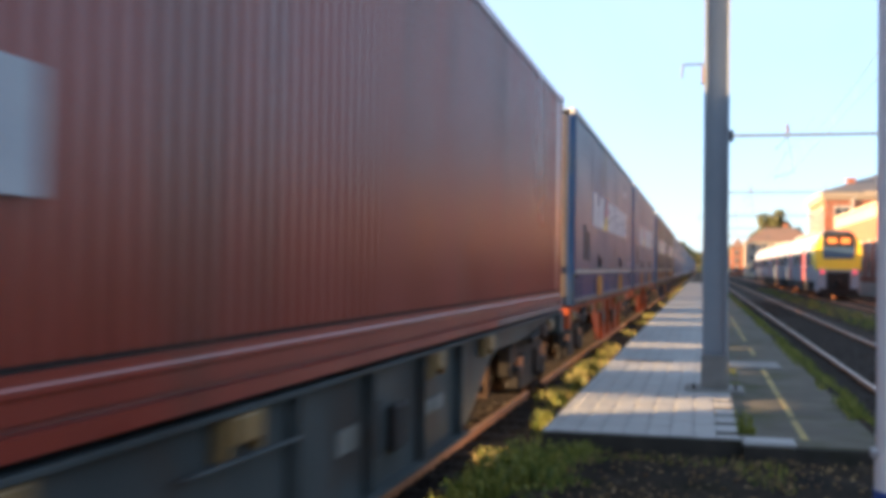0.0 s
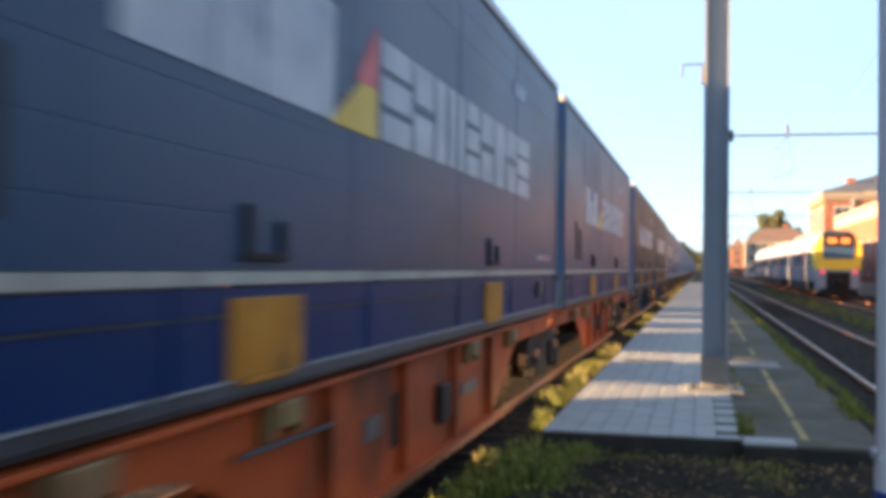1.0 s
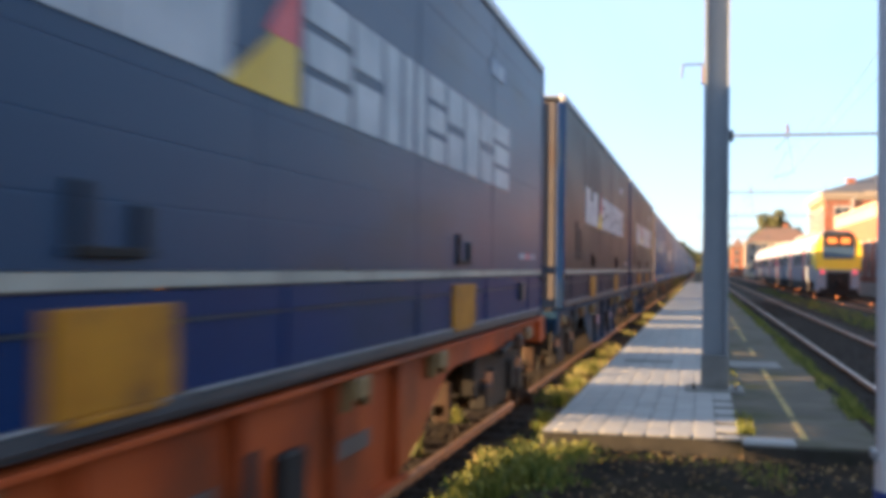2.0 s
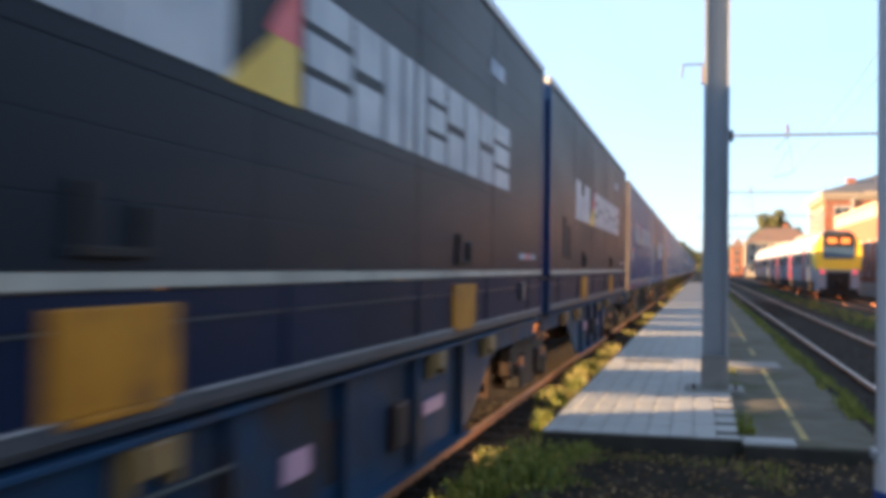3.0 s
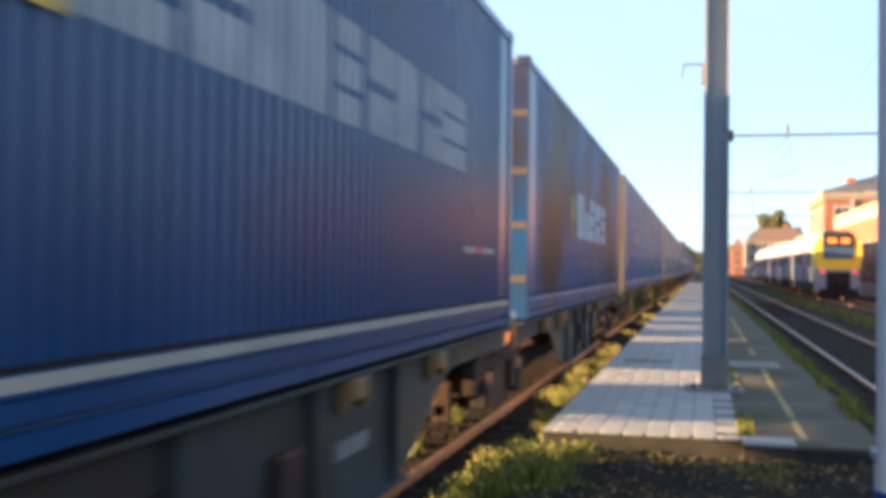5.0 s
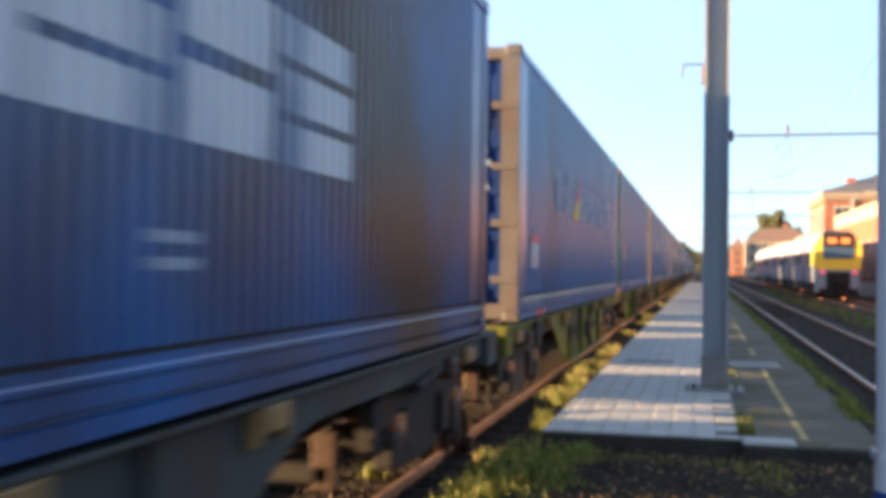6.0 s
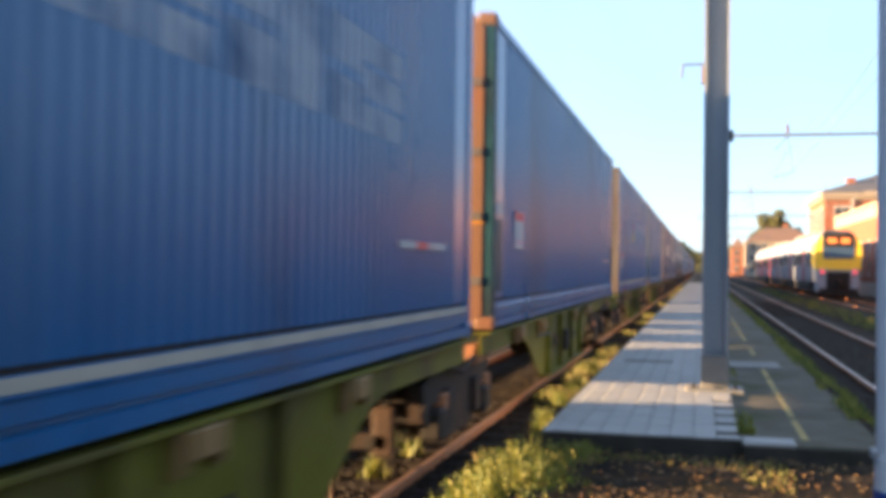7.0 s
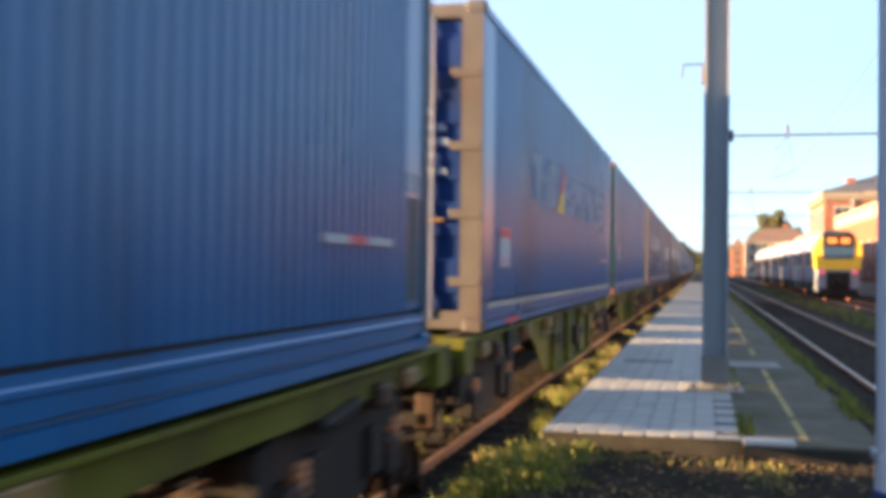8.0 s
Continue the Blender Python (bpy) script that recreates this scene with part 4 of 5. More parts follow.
# ---- regional train ----
def regional_train():
    X, Y, L, HW = 8.3, 71.0, 26.3, 1.32
    root = thing("regional_train", pose(X, Y, 0), "silver-grey electric train with yellow front and red doors", "train")
    sec = [(-HW + 0.05, 0.95), (-HW, 1.15), (-HW - 0.02, 1.9), (-HW + 0.03, 2.9), (-HW + 0.2, 3.55), (-HW + 0.5, 3.9), (-0.5, 4.12), (0.5, 4.12), (HW - 0.5, 3.9), (HW - 0.2, 3.55), (HW - 0.03, 2.9), (HW + 0.02, 1.9), (HW, 1.15), (HW - 0.05, 0.95)]
    for c in range(3):
        y0 = 1.9 + c * (L + 0.5)
        y1 = y0 + L - (1.5 if c == 0 else 0)
        b = part("car_body", prism(bmesh.new(), sec, "y", y0, y1), M["t_grey"], root, "silver-grey car body")
        part("roof_cover", prism(bmesh.new(), [(-HW + 0.22, 3.56), (-HW + 0.5, 3.915), (-0.5, 4.135), (0.5, 4.135), (HW - 0.5, 3.915), (HW - 0.22, 3.56)], "y", y0 + 0.05, y1 - 0.05), M["t_white"], b, "pale roof")
        part("roof_unit", boxes((-0.8, 0.8, y0 + 4, y0 + 20, 4.1, 4.2), bevel=0.03), M["t_white"], b)
        part("skirt", boxes((-HW + 0.1, HW - 0.1, y0 + 3.4, y1 - 3.4, 0.35, 0.95), bevel=0.04), M["dark"], b)
        for yb in (y0 + 2.2, y1 - 2.2):
            bg = part("bogie", boxes((-1.15, 1.15, yb - 1.6, yb + 1.6, 0.3, 0.75), bevel=0.05), M["dark"], b)
        for s in (-1, 1):
            for k in range(2):
                yd = y0 + 6.2 + k * 11.5
                for h in (0, 0.68):
                    part("door", boxes((*sorted((s * (HW + 0.005), s * (HW + 0.045))), yd + h, yd + h + 0.66, 1.0, 3.05), bevel=0.01), M["t_red"], b, "red sliding door")
            for k in range(13):
                yw = y0 + 1.2 + k * 2.15
                if min(abs(yw + 0.8 - (y0 + 6.9)), abs(yw + 0.8 - (y0 + 18.4))) < 1.5:
                    continue
                part("side_window", boxes((*sorted((s * (HW - 0.01), s * (HW + 0.028))), yw, yw + 1.7, 1.95, 2.85), bevel=0.015), M["glass"], b)
        part("gangway", boxes((-1.0, 1.0, y1, y1 + 0.5, 1.0, 3.7)), M["dark"], b)
    # leading cab: stepped back towards the roof
    bm = bmesh.new()
    rows = []
    steps = [(0.0, 0.93, 0.55, 2.0), (0.25, 1.0, 0.5, 2.6), (0.7, 0.985, 0.6, 3.4), (1.25, 0.99, 0.8, 3.85), (1.95, 1.0, 0.95, 4.12)]
    for y, k, zb, zt in steps:
        rows.append([bm.verts.new((x * k, y, zb + (z - 0.95) / 3.17 * (zt - zb))) for x, z in sec])
    n = len(sec)
    for a, b2 in zip(rows, rows[1:]):
        for i in range(n):
            bm.faces.new((a[i], a[(i + 1) % n], b2[(i + 1) % n], b2[i]))
    bm.faces.new(rows[0][::-1])
    bm.faces.new(rows[-1])
    cab = part("cab", bm, M["t_grey"], root, "silver-grey rounded cab end")
    part("front_mask", prism(bmesh.new(), [(-1.34, 1.75), (-1.42, 2.6), (-1.34, 3.3), (-1.05, 3.72), (1.05, 3.72), (1.34, 3.3), (1.42, 2.6), (1.34, 1.75)], "y", -0.06, 1.5), M["t_yellow"], cab, "yellow front mask")
    part("yellow_flank", boxes((-HW - 0.045, -HW + 0.01, 1.5, 2.9, 2.0, 3.3)), M["t_yellow"], cab)
    part("roof_brow", prism(bmesh.new(), [(-1.03, 3.73), (-0.7, 4.06), (0.7, 4.06), (1.03, 3.73)], "y", 0.15, 1.9), M["dark"], cab, "dark roof edge above the cab")
    ws = prism(bmesh.new(), [(-0.92, 2.38), (-1.02, 3.2), (-0.95, 3.8), (-0.6, 4.0), (0.6, 4.0), (0.95, 3.8), (1.02, 3.2), (0.92, 2.38)], "y", -0.1, 0.9)
    sc = part("windscreen", ws, M["screen"], cab, "dark windscreen")
    part("windscreen_mask", boxes((-0.9, 0.9, -0.12, -0.1, 3.1, 3.9)), M["dark"], sc)
    for x in (-0.72, 0.08):
        part("destination_display", boxes((x + 0.06, x + 0.6, -0.14, -0.12, 3.32, 3.6)), M["amber"], sc, "amber destination display")
    for x in (-0.98, 0.98):
        part("tail_light", turned(bmesh.new(), ((0, 0.1), (0.06, 0.12)), x, -0.14, 1.62, "y", 12), M["tail"], cab, "red tail light")
        part("light_housing", boxes((x - 0.26, x + 0.26, -0.08, 0.3, 1.36, 1.8), bevel=0.04), M["t_white"], cab)
    part("coupler_bay", boxes((-0.72, 0.72, -0.1, 0.2, 0.62, 1.62), bevel=0.05), M["dark"], cab)
    part("coupler", turned(bmesh.new(), ((-0.5, 0.16), (-0.3, 0.2), (0.3, 0.12)), 0, -0.1, 1.0, "y", 10), M["dark"], cab)
    part("snowplough", prism(bmesh.new(), [(-1.25, 0.22), (-1.15, 0.62), (1.15, 0.62), (1.25, 0.22)], "y", -0.14, 0.1), M["dark"], cab)
    part("bumper", boxes((-0.8, 0.8, -0.17, -0.13, 0.3, 0.55), bevel=0.015), M["dark"], cab)
    for x in (-1.1, 1.1):
        part("corner_fairing", boxes((x - 0.24, x + 0.24, -0.05, 1.2, 0.4, 1.34), bevel=0.08), M["t_grey"], cab)
    root.scale = (0.97, 1.0, 1.05)
    return root


regional_train()


# ---- buildings ----
def window(parent, face, a, b, z0, z1, at):
    """A window in a wall: face 'x' looks to -x, 'y' looks to -y; a to b along the wall."""
    def put_box(d0, d1, u0, u1, v0, v1):
        return (at + d0, at + d1, u0, u1, v0, v1) if face == "x" else (u0, u1, at + d0, at + d1, v0, v1)
    fr = part("window", boxes(put_box(-0.06, 0.02, a - 0.08, b + 0.08, z0 - 0.12, z0), put_box(-0.03, 0.02, a - 0.08, a, z0, z1), put_box(-0.03, 0.02, b, b + 0.08, z0, z1),
                                       put_box(-0.04, 0.02, a - 0.12, b + 0.12, z1, z1 + 0.18)), M["concrete"], parent)
    c = (a + b) / 2
    part("pane", boxes(put_box(-0.012, 0.01, a, c - 0.03, z0, z1), put_box(-0.012, 0.01, c + 0.03, b, z0, z1)), M["glass"], fr)
    part("frame", boxes(put_box(-0.025, 0.012, c - 0.03, c + 0.03, z0, z1)), M["t_white"], fr)


def hip_roof(x0, x1, y0, y1, z, rise, eave, inset):
    bm = bmesh.new()
    v = [bm.verts.new(p) for p in ((x0 - eave, y0 - eave, z), (x1 + eave, y0 - eave, z), (x1 + eave, y1 + eave, z), (x0 - eave, y1 + eave, z),
                                   (x0 + inset, y0 + inset, z + rise), (x1 - inset, y0 + inset, z + rise), (x1 - inset, y1 - inset, z + rise), (x0 + inset, y1 - inset, z + rise))]
    for q in ((0, 1, 5, 4), (1, 2, 6, 5), (2, 3, 7, 6), (3, 0, 4, 7), (4, 5, 6, 7), (3, 2, 1, 0)):
        bm.faces.new([v[i] for i in q])
    return bm


st = thing("station_building", None, "tall brick station building with slate hip roof", "building")
part("wall", boxes((12.2, 30, 116, 132, -0.3, 9.3)), M["brick"], st, "orange-red brick walls")
part("cornice", boxes((11.85, 30.3, 115.65, 132.3, 9.3, 9.85), (12.0, 30.2, 115.8, 132.2, 9.0, 9.3), bevel=0.05), M["cream"], st, "cream cornice")
part("roof", hip_roof(12.2, 30, 116, 132, 9.86, 2.6, 0.3, 7.0), M["slate"], st, "dark slate hip roof")
part("chimney", boxes((14.7, 15.5, 118.6, 119.4, 9.9, 11.3), (14.62, 15.58, 118.52, 119.48, 11.3, 11.45)), M["brick"], st, "red brick chimney")
for s, y in ((0, 117.6), (1, 121.2), (2, 124.8), (3, 128.4)):
    window(st, "x", y, y + 1.4, 5.8, 8.2, 12.2)
    window(st, "x", y, y + 1.4, 1.2, 3.8, 12.2)
for x in (13.2, 16.0, 18.8, 21.6, 24.4):
    window(st, "y", x, x + 1.4, 5.8, 8.2, 116)
    window(st, "y", x, x + 1.4, 1.2, 3.8, 116)
part("downpipe", rods(((14.9, 115.85, 0), (14.9, 115.85, 9.2), 0.09)), M["zinc"], st)

lo = thing("platform_building", None, "low brick building with a cream upper wall", "building")
part("wall", boxes((12.4, 20, 54, 108, -0.3, 5.7)), M["brick"], lo, "orange brick wall")
part("parapet", boxes((12.3, 20.1, 53.9, 108.1, 5.7, 6.6), (12.2, 20.2, 53.8, 108.2, 6.6, 6.85), bevel=0.04), M["cream"], lo, "cream rendered parapet")
part("plinth", boxes((12.3, 20.1, 53.95, 108.05, -0.3, 0.9)), M["concrete"], lo)
for k in range(11):
    window(lo, "x", 56 + k * 3.8, 57.5 + k * 3.8, 1.5, 3.9, 12.4)
lamp = part("wall_lamp", turned(bmesh.new(), ((-0.25, 0.1), (-0.2, 0.28), (0.2, 0.28), (0.25, 0.1)), 12.1, 80.0, 3.05, "z", 12), M["t_white"], lo, "white globe wall lamp")
part("lamp_arm", rods(((12.1, 80.0, 3.3), (12.4, 80.0, 3.4), 0.03)), M["iron"], lamp)

wh = thing("rendered_house", None, "cream rendered house with brown tiled roof", "house")
part("wall", boxes((11.8, 30, 305, 320, -0.3, 9.6)), M["cream"], wh)
part("roof", hip_roof(11.8, 30, 305, 320, 9.6, 3.9, 0.4, 5.5), M["tiles"], wh, "brown tiled roof")
part("chimney", boxes((22, 23.2, 311, 312, 12, 14.6)), M["brick"], wh)
for x in (13, 16, 19, 22, 25):
    for z in (1.2, 4.2, 7.2):
        window(wh, "y", x, x + 1.3, z, z + 1.7, 305)
for y in (307, 311, 315):
    for z in (1.2, 4.2, 7.2):
        window(wh, "x", y, y + 1.3, z, z + 1.7, 11.8)

bh = thing("brick_house", None, "far orange brick house with a pitched roof", "house")
part("wall", boxes((10.6, 15.0, 400, 412, -0.3, 9.4)), M["brick"], bh)
part("roof", hip_roof(10.6, 15.0, 400, 412, 9.4, 3.6, 0.3, 1.9), M["tiles"], bh)
for z in (1.2, 4.2, 7.0):
    window(bh, "y", 11.6, 13.0, z, z + 1.6, 400)
    window(bh, "x", 404, 405.4, z, z + 1.6, 10.6)


# ---- trees ----
def leaf_cloud(centres, n, size):
    vs, fs = [], []
    for _ in range(n):
        c, r = RNG.choice(centres)
        d = Vector((RNG.gauss(0, 1), RNG.gauss(0, 1), RNG.gauss(0, 1))).normalized() * r * RNG.uniform(0.55, 1.12)
        p = Vector(c) + d
        q = Euler((RNG.uniform(0, 6.3), RNG.uniform(0, 6.3), RNG.uniform(0, 6.3))).to_matrix()
        s = size * RNG.uniform(0.6, 1.4)
        k = len(vs)
        vs += [tuple(p + q @ Vector(v)) for v in ((-s, 0, 0), (0, -s * 0.55, s * 0.1), (s, 0, 0), (0, s * 0.55, s * 0.1))]
        fs.append((k, k + 1, k + 2, k + 3))
    return vs, fs


def tree(x, y, h, spread, label, leaves=2600, size=0.3):
    root = thing("tree", pose(x, y, GROUND_Z), label, "tree")
    bm = bmesh.new()
    rod(bm, (0, 0, -0.2), (0.1, 0, h * 0.45), 0.28, 0.17, 10)
    centres = []
    for k in range(16):
        a = k * 2.399
        rr = spread * math.sqrt((k + 0.5) / 16)
        z = h * (0.5 + 0.42 * (1 - (rr / spread) ** 1.6)) * RNG.uniform(0.86, 1.05)
        p = (rr * math.cos(a), rr * math.sin(a), z)
        rod(bm, (0.08, 0, h * 0.32 + k * 0.008 * h), p, 0.1, 0.03, 6)
        centres.append((p, spread * RNG.uniform(0.24, 0.42)))
    part("trunk", bm, M["bark"], root)
    vs, fs = leaf_cloud(centres, leaves, size)
    me = bpy.data.meshes.new("crown")
    me.from_pydata(vs, [], fs)
    me.materials.append(M["leaf"])
    new("crown", me).parent = root


tree(21.2, 334, 20.6, 5.6, "rounded olive-green tree behind the houses", 5200, 0.45)
tree(16.8, 338, 15.0, 3.6, "green tree with an uneven crown", 2000, 0.34)
tree(27.5, 340, 15.2, 4.0, "green tree with an uneven crown", 2000, 0.34)
for x, y, h, sp in ((-14, 300, 14, 5), (-10, 330, 12, 5), (-20, 320, 16, 6), (-8, 380, 12, 5), (-3, 470, 10, 5.5), (6, 490, 11, 5.5), (14, 470, 13, 5), (1, 520, 10, 6), (20, 480, 14, 6)):
    tree(x, y, h, sp, "far dark green tree beside the line", 1700, 0.45)


# an unseen dark wood, added beyond the station for dark low reflections, closes the side away from the sun
vs, fs = leaf_cloud([((RNG.uniform(34, 46), RNG.uniform(-80, 80), RNG.uniform(0.5, 8.0)), RNG.uniform(1.6, 3.2)) for _ in range(260)], 16000, 0.7)
me = bpy.data.meshes.new("wood_edge")
me.from_pydata(vs, [], fs)
me.materials.append(M["leaf"])
tagged(new("wood_edge", me), "unseen dark green wood edge, added for the containers' reflections", "woods", "", "stuff")
vs, fs = leaf_cloud([((RNG.uniform(-90, 120), RNG.uniform(580, 640), RNG.uniform(0.5, 7.0)), RNG.uniform(2.0, 4.5)) for _ in range(170)], 9000, 1.0)
me = bpy.data.meshes.new("far_woods")
me.from_pydata(vs, [], fs)
me.materials.append(M["leaf"])
tagged(new("far_woods", me), "distant dark green wood across the line", "woods", "", "stuff")


# ---- weeds, litter and loose stones ----
def blades(name, spots, material, label):
    """spots: (x, y, z, height, lean)"""
    vs, fs = [], []
    for x, y, z, h, lean in spots:
        a = RNG.uniform(0, 6.283)
        dx, dy = math.cos(a), math.sin(a)
        w = RNG.uniform(0.004, 0.009) + h * 0.012
        lx, ly = lean * h * RNG.uniform(-1, 1), lean * h * RNG.uniform(-1, 1)
        k = len(vs)
        vs += [(x - dx * w, y - dy * w, z - 0.02), (x + dx * w, y + dy * w, z - 0.02), (x + dx * w * 0.8 + lx * 0.4, y + dy * w * 0.8 + ly * 0.4, z + h * 0.6),
               (x - dx * w * 0.8 + lx * 0.4, y - dy * w * 0.8 + ly * 0.4, z + h * 0.6), (x + lx, y + ly, z + h)]
        fs += [(k, k + 1, k + 2, k + 3), (k + 3, k + 2, k + 4)]
    me = bpy.data.meshes.new(name)
    me.from_pydata(vs, [], fs)
    me.materials.append(material)
    return tagged(new(name, me), label, "grass", "", "stuff")


def clump(cx, cy, z, r, n, h):
    out = []
    for _ in range(n):
        d, a = r * abs(RNG.gauss(0, 0.55)), RNG.uniform(0, 6.283)
        out.append((cx + d * math.cos(a), cy + d * math.sin(a), z, h * RNG.uniform(0.35, 1.1) * max(0.3, 1 - d / r * 0.5), 0.45))
    return out


def band(x0, x1, y0, y1, z, n, h, gaps=0.45):
    out = []
    while len(out) < n:
        u = RNG.random()
        x, y = RNG.uniform(x0, x1), y0 + (y1 - y0) * u * u
        if noise.noise((x * 1.3, y * 0.7, 2)) < gaps - 0.5:
            continue
        out.append((x, y, z, h * RNG.uniform(0.3, 1.2), 0.5))
    return out


spots = []
for x, y, r, n, h in ((-1.4, 9.2, 0.3, 300, 0.2), (-1.3, 8.5, 0.42, 420, 0.22), (-1.5, 8.2, 0.36, 340, 0.22), (-1.15, 7.9, 0.36, 380, 0.18), (-1.68, 7.9, 0.3, 420, 0.26), (-1.05, 8.9, 0.3, 260, 0.16), (-1.72, 12.2, 0.16, 200, 0.28),
                      (-0.95, 9.25, 0.2, 160, 0.15), (-1.4, 7.5, 0.3, 300, 0.22), (-2.75, 9.0, 0.16, 150, 0.3), (-2.7, 10.1, 0.14, 110, 0.3), (-3.1, 10.6, 0.2, 140, 0.35), (-2.85, 12.5, 0.2, 160, 0.3),
                      (-1.8, 14.3, 0.18, 220, 0.3), (-1.8, 16.0, 0.18, 200, 0.3), (-1.8, 18.6, 0.22, 260, 0.32)):
    z = bank(x) - 0.01
    spots += clump(x, y, z, r, n, h)
stalks = []
for _ in range(90):
    x, y = RNG.gauss(-1.52, 0.17), RNG.gauss(8.1, 0.5)
    stalks.append((x, min(y, 9.35), bank(x) - 0.01, RNG.uniform(0.16, 0.38), 0.22))
blades("tall_weeds", stalks, M["grass"], "tall thin weed stalks beside the platform end")
centres = [((x + RNG.uniform(-0.02, 0.02), y, z + h * u), 0.05) for x, y, z, h, _ in stalks for u in (0.35, 0.6, 0.85)]
centres += [((x, y, bank(x) + RNG.uniform(0.02, 0.1)), 0.07) for x, y in [(RNG.uniform(-1.75, -0.95), RNG.uniform(7.0, 9.2)) for _ in range(80)]]
vs, fs = leaf_cloud(centres, 1700, 0.02)
me = bpy.data.meshes.new("broad_weed_leaves")
me.from_pydata(vs, [], fs)
me.materials.append(M["grass"])
tagged(new("broad_weed_leaves", me), "small broad green leaves of weeds", "weeds", "", "stuff")
blades("weed_clumps", spots, M["grass"], "clumps of green weeds beside the rail")
blades("foreground_grass", band(-1.2, 1.5, 6.4, 9.2, SOIL_Z, 1200, 0.055, 0.6), M["grass"], "short sparse grass on the dark soil")
blades("dry_foreground_grass", band(-1.2, 1.5, 6.6, 9.2, SOIL_Z, 700, 0.055, 0.6), M["dry"], "short dry grass on the dark soil")
blades("trackside_weeds", band(-2.15, -1.72, 9.6, 130, -0.14, 1900, 0.2, 0.74), M["grass"], "weeds along the platform edge")
blades("dry_trackside_weeds", band(-2.1, -1.7, 9.6, 110, -0.14, 1700, 0.19, 0.72), M["dry"], "dry weeds along the platform edge")
blades("verge_grass", [(x, y, 0.27 - 0.38 * min(1, max(0, (x - 1.55) / 0.5)), h, k) for x, y, _, h, k in band(1.42, 2.15, 10.0, 110, 0, 8000, 0.13, 0.5)], M["grass"], "grass strip beside the rail")
blades("far_verge_grass", band(5.2, 6.8, 25, 110, -0.16, 3500, 0.2, 0.45), M["grass"], "thin grass between the tracks")
blades("paving_weeds", band(0.32, 0.48, 9.9, 34, PLAT_Z - 0.02, 500, 0.06, 0.5), M["grass"], "small weeds between paving and asphalt")


def pebbles(name, n, where, size, material, label):
    vs, fs = [], []
    for _ in range(n):
        x, y, z = where()
        s = size * RNG.uniform(0.5, 1.5)
        k = len(vs)
        t = [RNG.uniform(0.6, 1.2) * s for _ in range(6)]
        vs += [(x + t[0], y, z), (x, y + t[1], z), (x - t[2], y, z), (x, y - t[3], z), (x, y, z + t[4] * 0.7), (x, y, z - t[5] * 0.5)]
        fs += [(k, k + 1, k + 4), (k + 1, k + 2, k + 4), (k + 2, k + 3, k + 4), (k + 3, k, k + 4), (k + 1, k, k + 5), (k + 2, k + 1, k + 5), (k + 3, k + 2, k + 5), (k, k + 3, k + 5)]
    me = bpy.data.meshes.new(name)
    me.from_pydata(vs, [], fs)
    me.materials.append(material)
    return tagged(new(name, me), label, "stones", "", "stuff")


pebbles("track_stones", 14000, lambda: (TRAIN_X + RNG.uniform(-0.3, 1.35), 5 + 45 * RNG.random() ** 1.7, -0.095), 0.028, M["stones"], "loose dark ballast stones between the rails")
pebbles("side_track_stones", 12000, lambda: (3.3 + RNG.uniform(-1.3, 1.3), 14 + 50 * RNG.random() ** 1.5, -0.095), 0.03, M["stones"], "loose dark ballast stones of the side track")
pebbles("soil_gravel", 6000, lambda: (RNG.uniform(-1.2, 1.6), RNG.uniform(5.6, 9.4), SOIL_Z), 0.014, M["gravel"], "fine gravel on the dark soil")
vs, fs = [], []
for _ in range(500):
    x, y, z = RNG.uniform(-1.2, 1.5), RNG.uniform(6.3, 9.4), SOIL_Z + 0.02
    a, s = RNG.uniform(0, 6.3), RNG.uniform(0.015, 0.035)
    k = len(vs)
    c, d = math.cos(a) * s, math.sin(a) * s
    vs += [(x - c, y - d, z), (x + d * 0.6, y - c * 0.6, z + 0.012), (x + c, y + d, z + 0.006), (x - d * 0.6, y + c * 0.6, z + 0.015)]
    fs.append((k, k + 1, k + 2, k + 3))
me = bpy.data.meshes.new("fallen_leaves")
me.from_pydata(vs, [], fs)
me.materials.append(M["litter"])
tagged(new("fallen_leaves", me), "scattered brown fallen leaves on the soil", "leaves", "", "stuff")

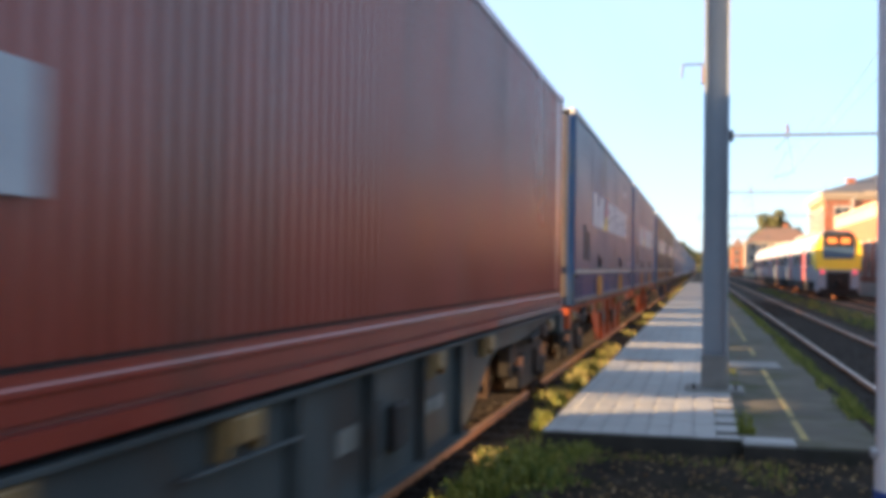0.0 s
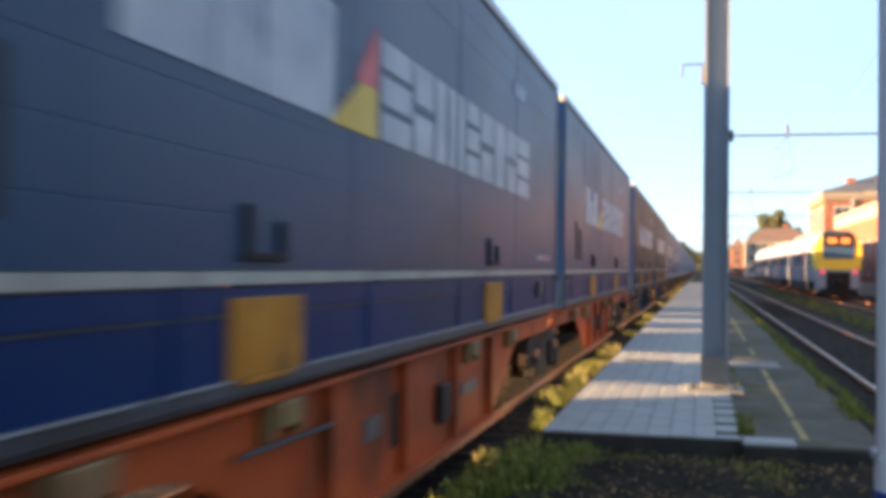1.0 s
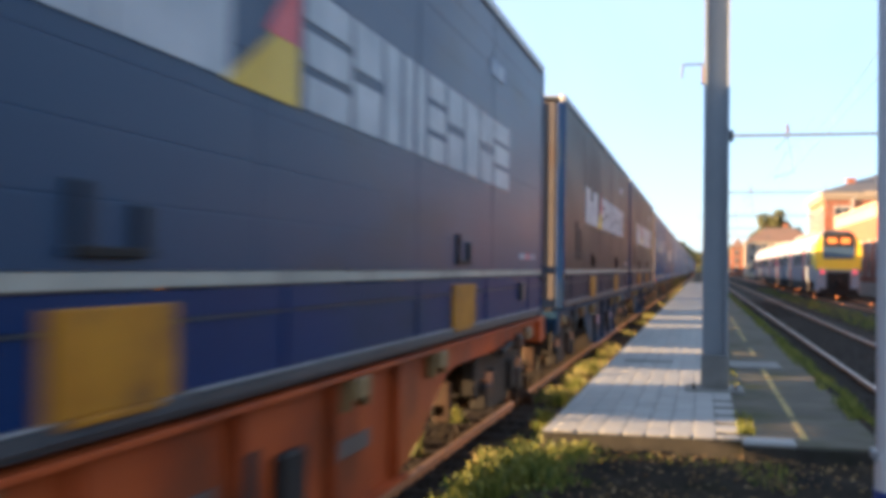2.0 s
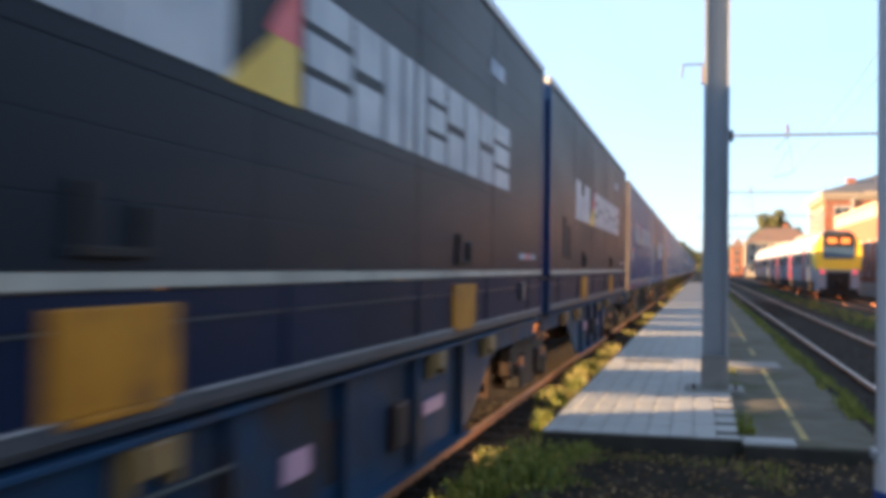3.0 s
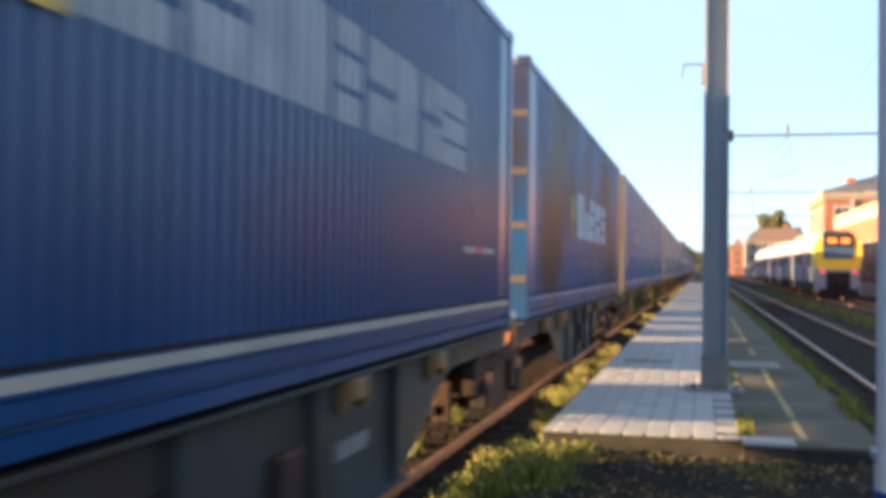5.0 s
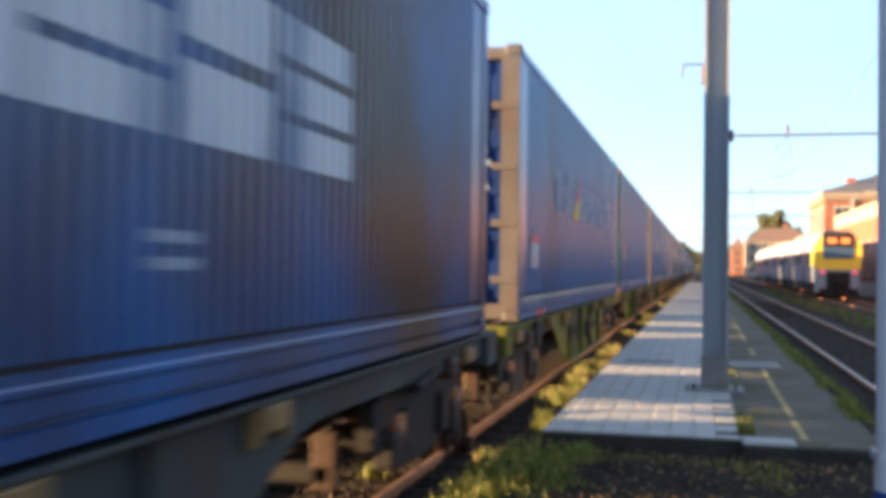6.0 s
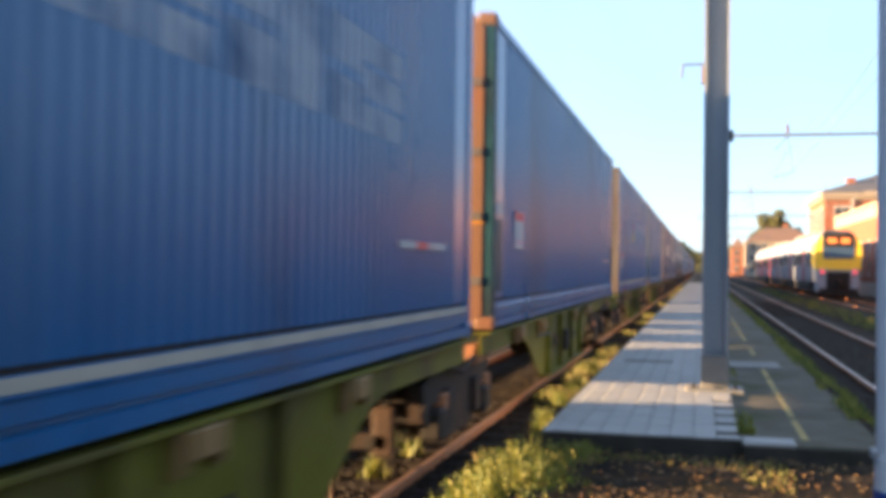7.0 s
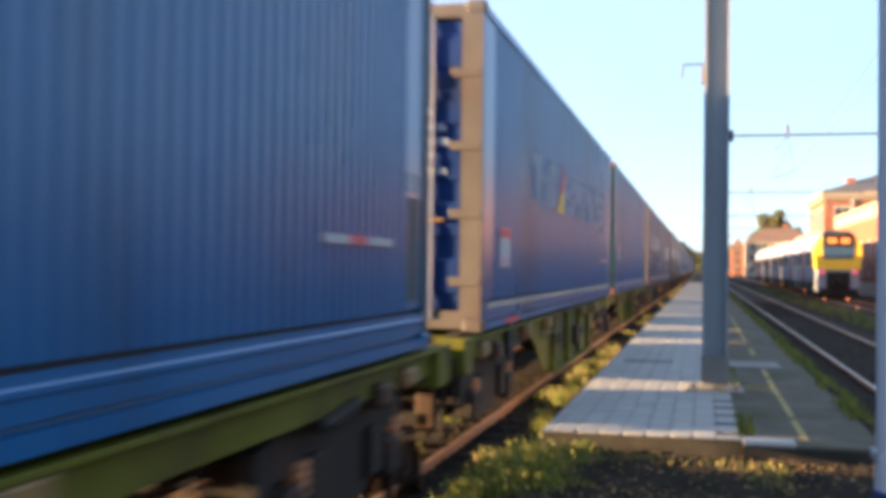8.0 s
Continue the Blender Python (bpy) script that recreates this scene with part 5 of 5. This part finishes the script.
# ---- paving stones: the nearest as single pieces, the rest joined ----
PW, PL, GAP = 0.2, 0.2, 0.0012


def cut_corners(w, l, c):
    return [(c, 0), (w - c, 0), (w, c), (w, l - c), (w - c, l), (c, l), (0, l - c), (0, c)]


stone = None
far, nf, count = [], [], 0
row = 0
y = PY0 + 0.075
while y < 120:
    x = PX0 + 0.1 + GAP
    col = 0
    while x + PW < PX1 + 0.01:
        if col == 7 and y < 12.4 and row % 3 == 1:
            break
        dz = PLAT_Z + RNG.uniform(-0.002, 0.0015)
        if count < 296:
            m = pose(x, y, dz, RNG.uniform(-0.4, 0.4), RNG.uniform(-0.4, 0.4), RNG.uniform(-0.3, 0.3))
            if stone is None:
                stone = part("paving_stone", prism(bmesh.new(), cut_corners(PW - GAP, PL - GAP, 0.034), "z", -0.05, 0.0), M["paver"], bed)
                stone.matrix_local = m
            else:
                again("paving_stone", stone, bed, m)
            count += 1
        else:
            k = len(far)
            far += [(x + a, y + b, z) for z in (dz, PLAT_Z - 0.03) for a, b in cut_corners(PW - GAP, PL - GAP, 0.034)]
            nf.append(tuple(range(k, k + 8)))
            nf += [(k + i, k + 8 + i, k + 8 + (i + 1) % 8, k + (i + 1) % 8) for i in range(8)]
        x += PW
        col += 1
    y += PL
    row += 1
me = bpy.data.meshes.new("far_paving_stones")
me.from_pydata(far, [], nf)
me.materials.append(M["paver"])
tagged(new("far_paving_stones", me), "grey concrete paving stones", "", "", "stuff").parent = bed


# ---- all that moves ----
def motions():
    ends = [0.0, 1 / 30, 2 / 30]
    times = ends + [0.5 * k for k in range(1, 16)] + [8 - t for t in reversed(ends)]
    for ob, m in moving:
        walk(ob, [(t, Matrix.Translation((0, -SPEED * t, 0)) @ m) for t in times])
    turn = math.degrees(SPEED / WHEEL_R)
    steps = [k / 30 for k in range(241)]
    for wg in near_wagons:
        for w in wg.children_recursive:
            if w.name.startswith("wheelset"):
                c = w.matrix_local.translation.copy()
                walk(w, [(t, pose(c.x, c.y, c.z, turn * t)) for t in steps])


motions()
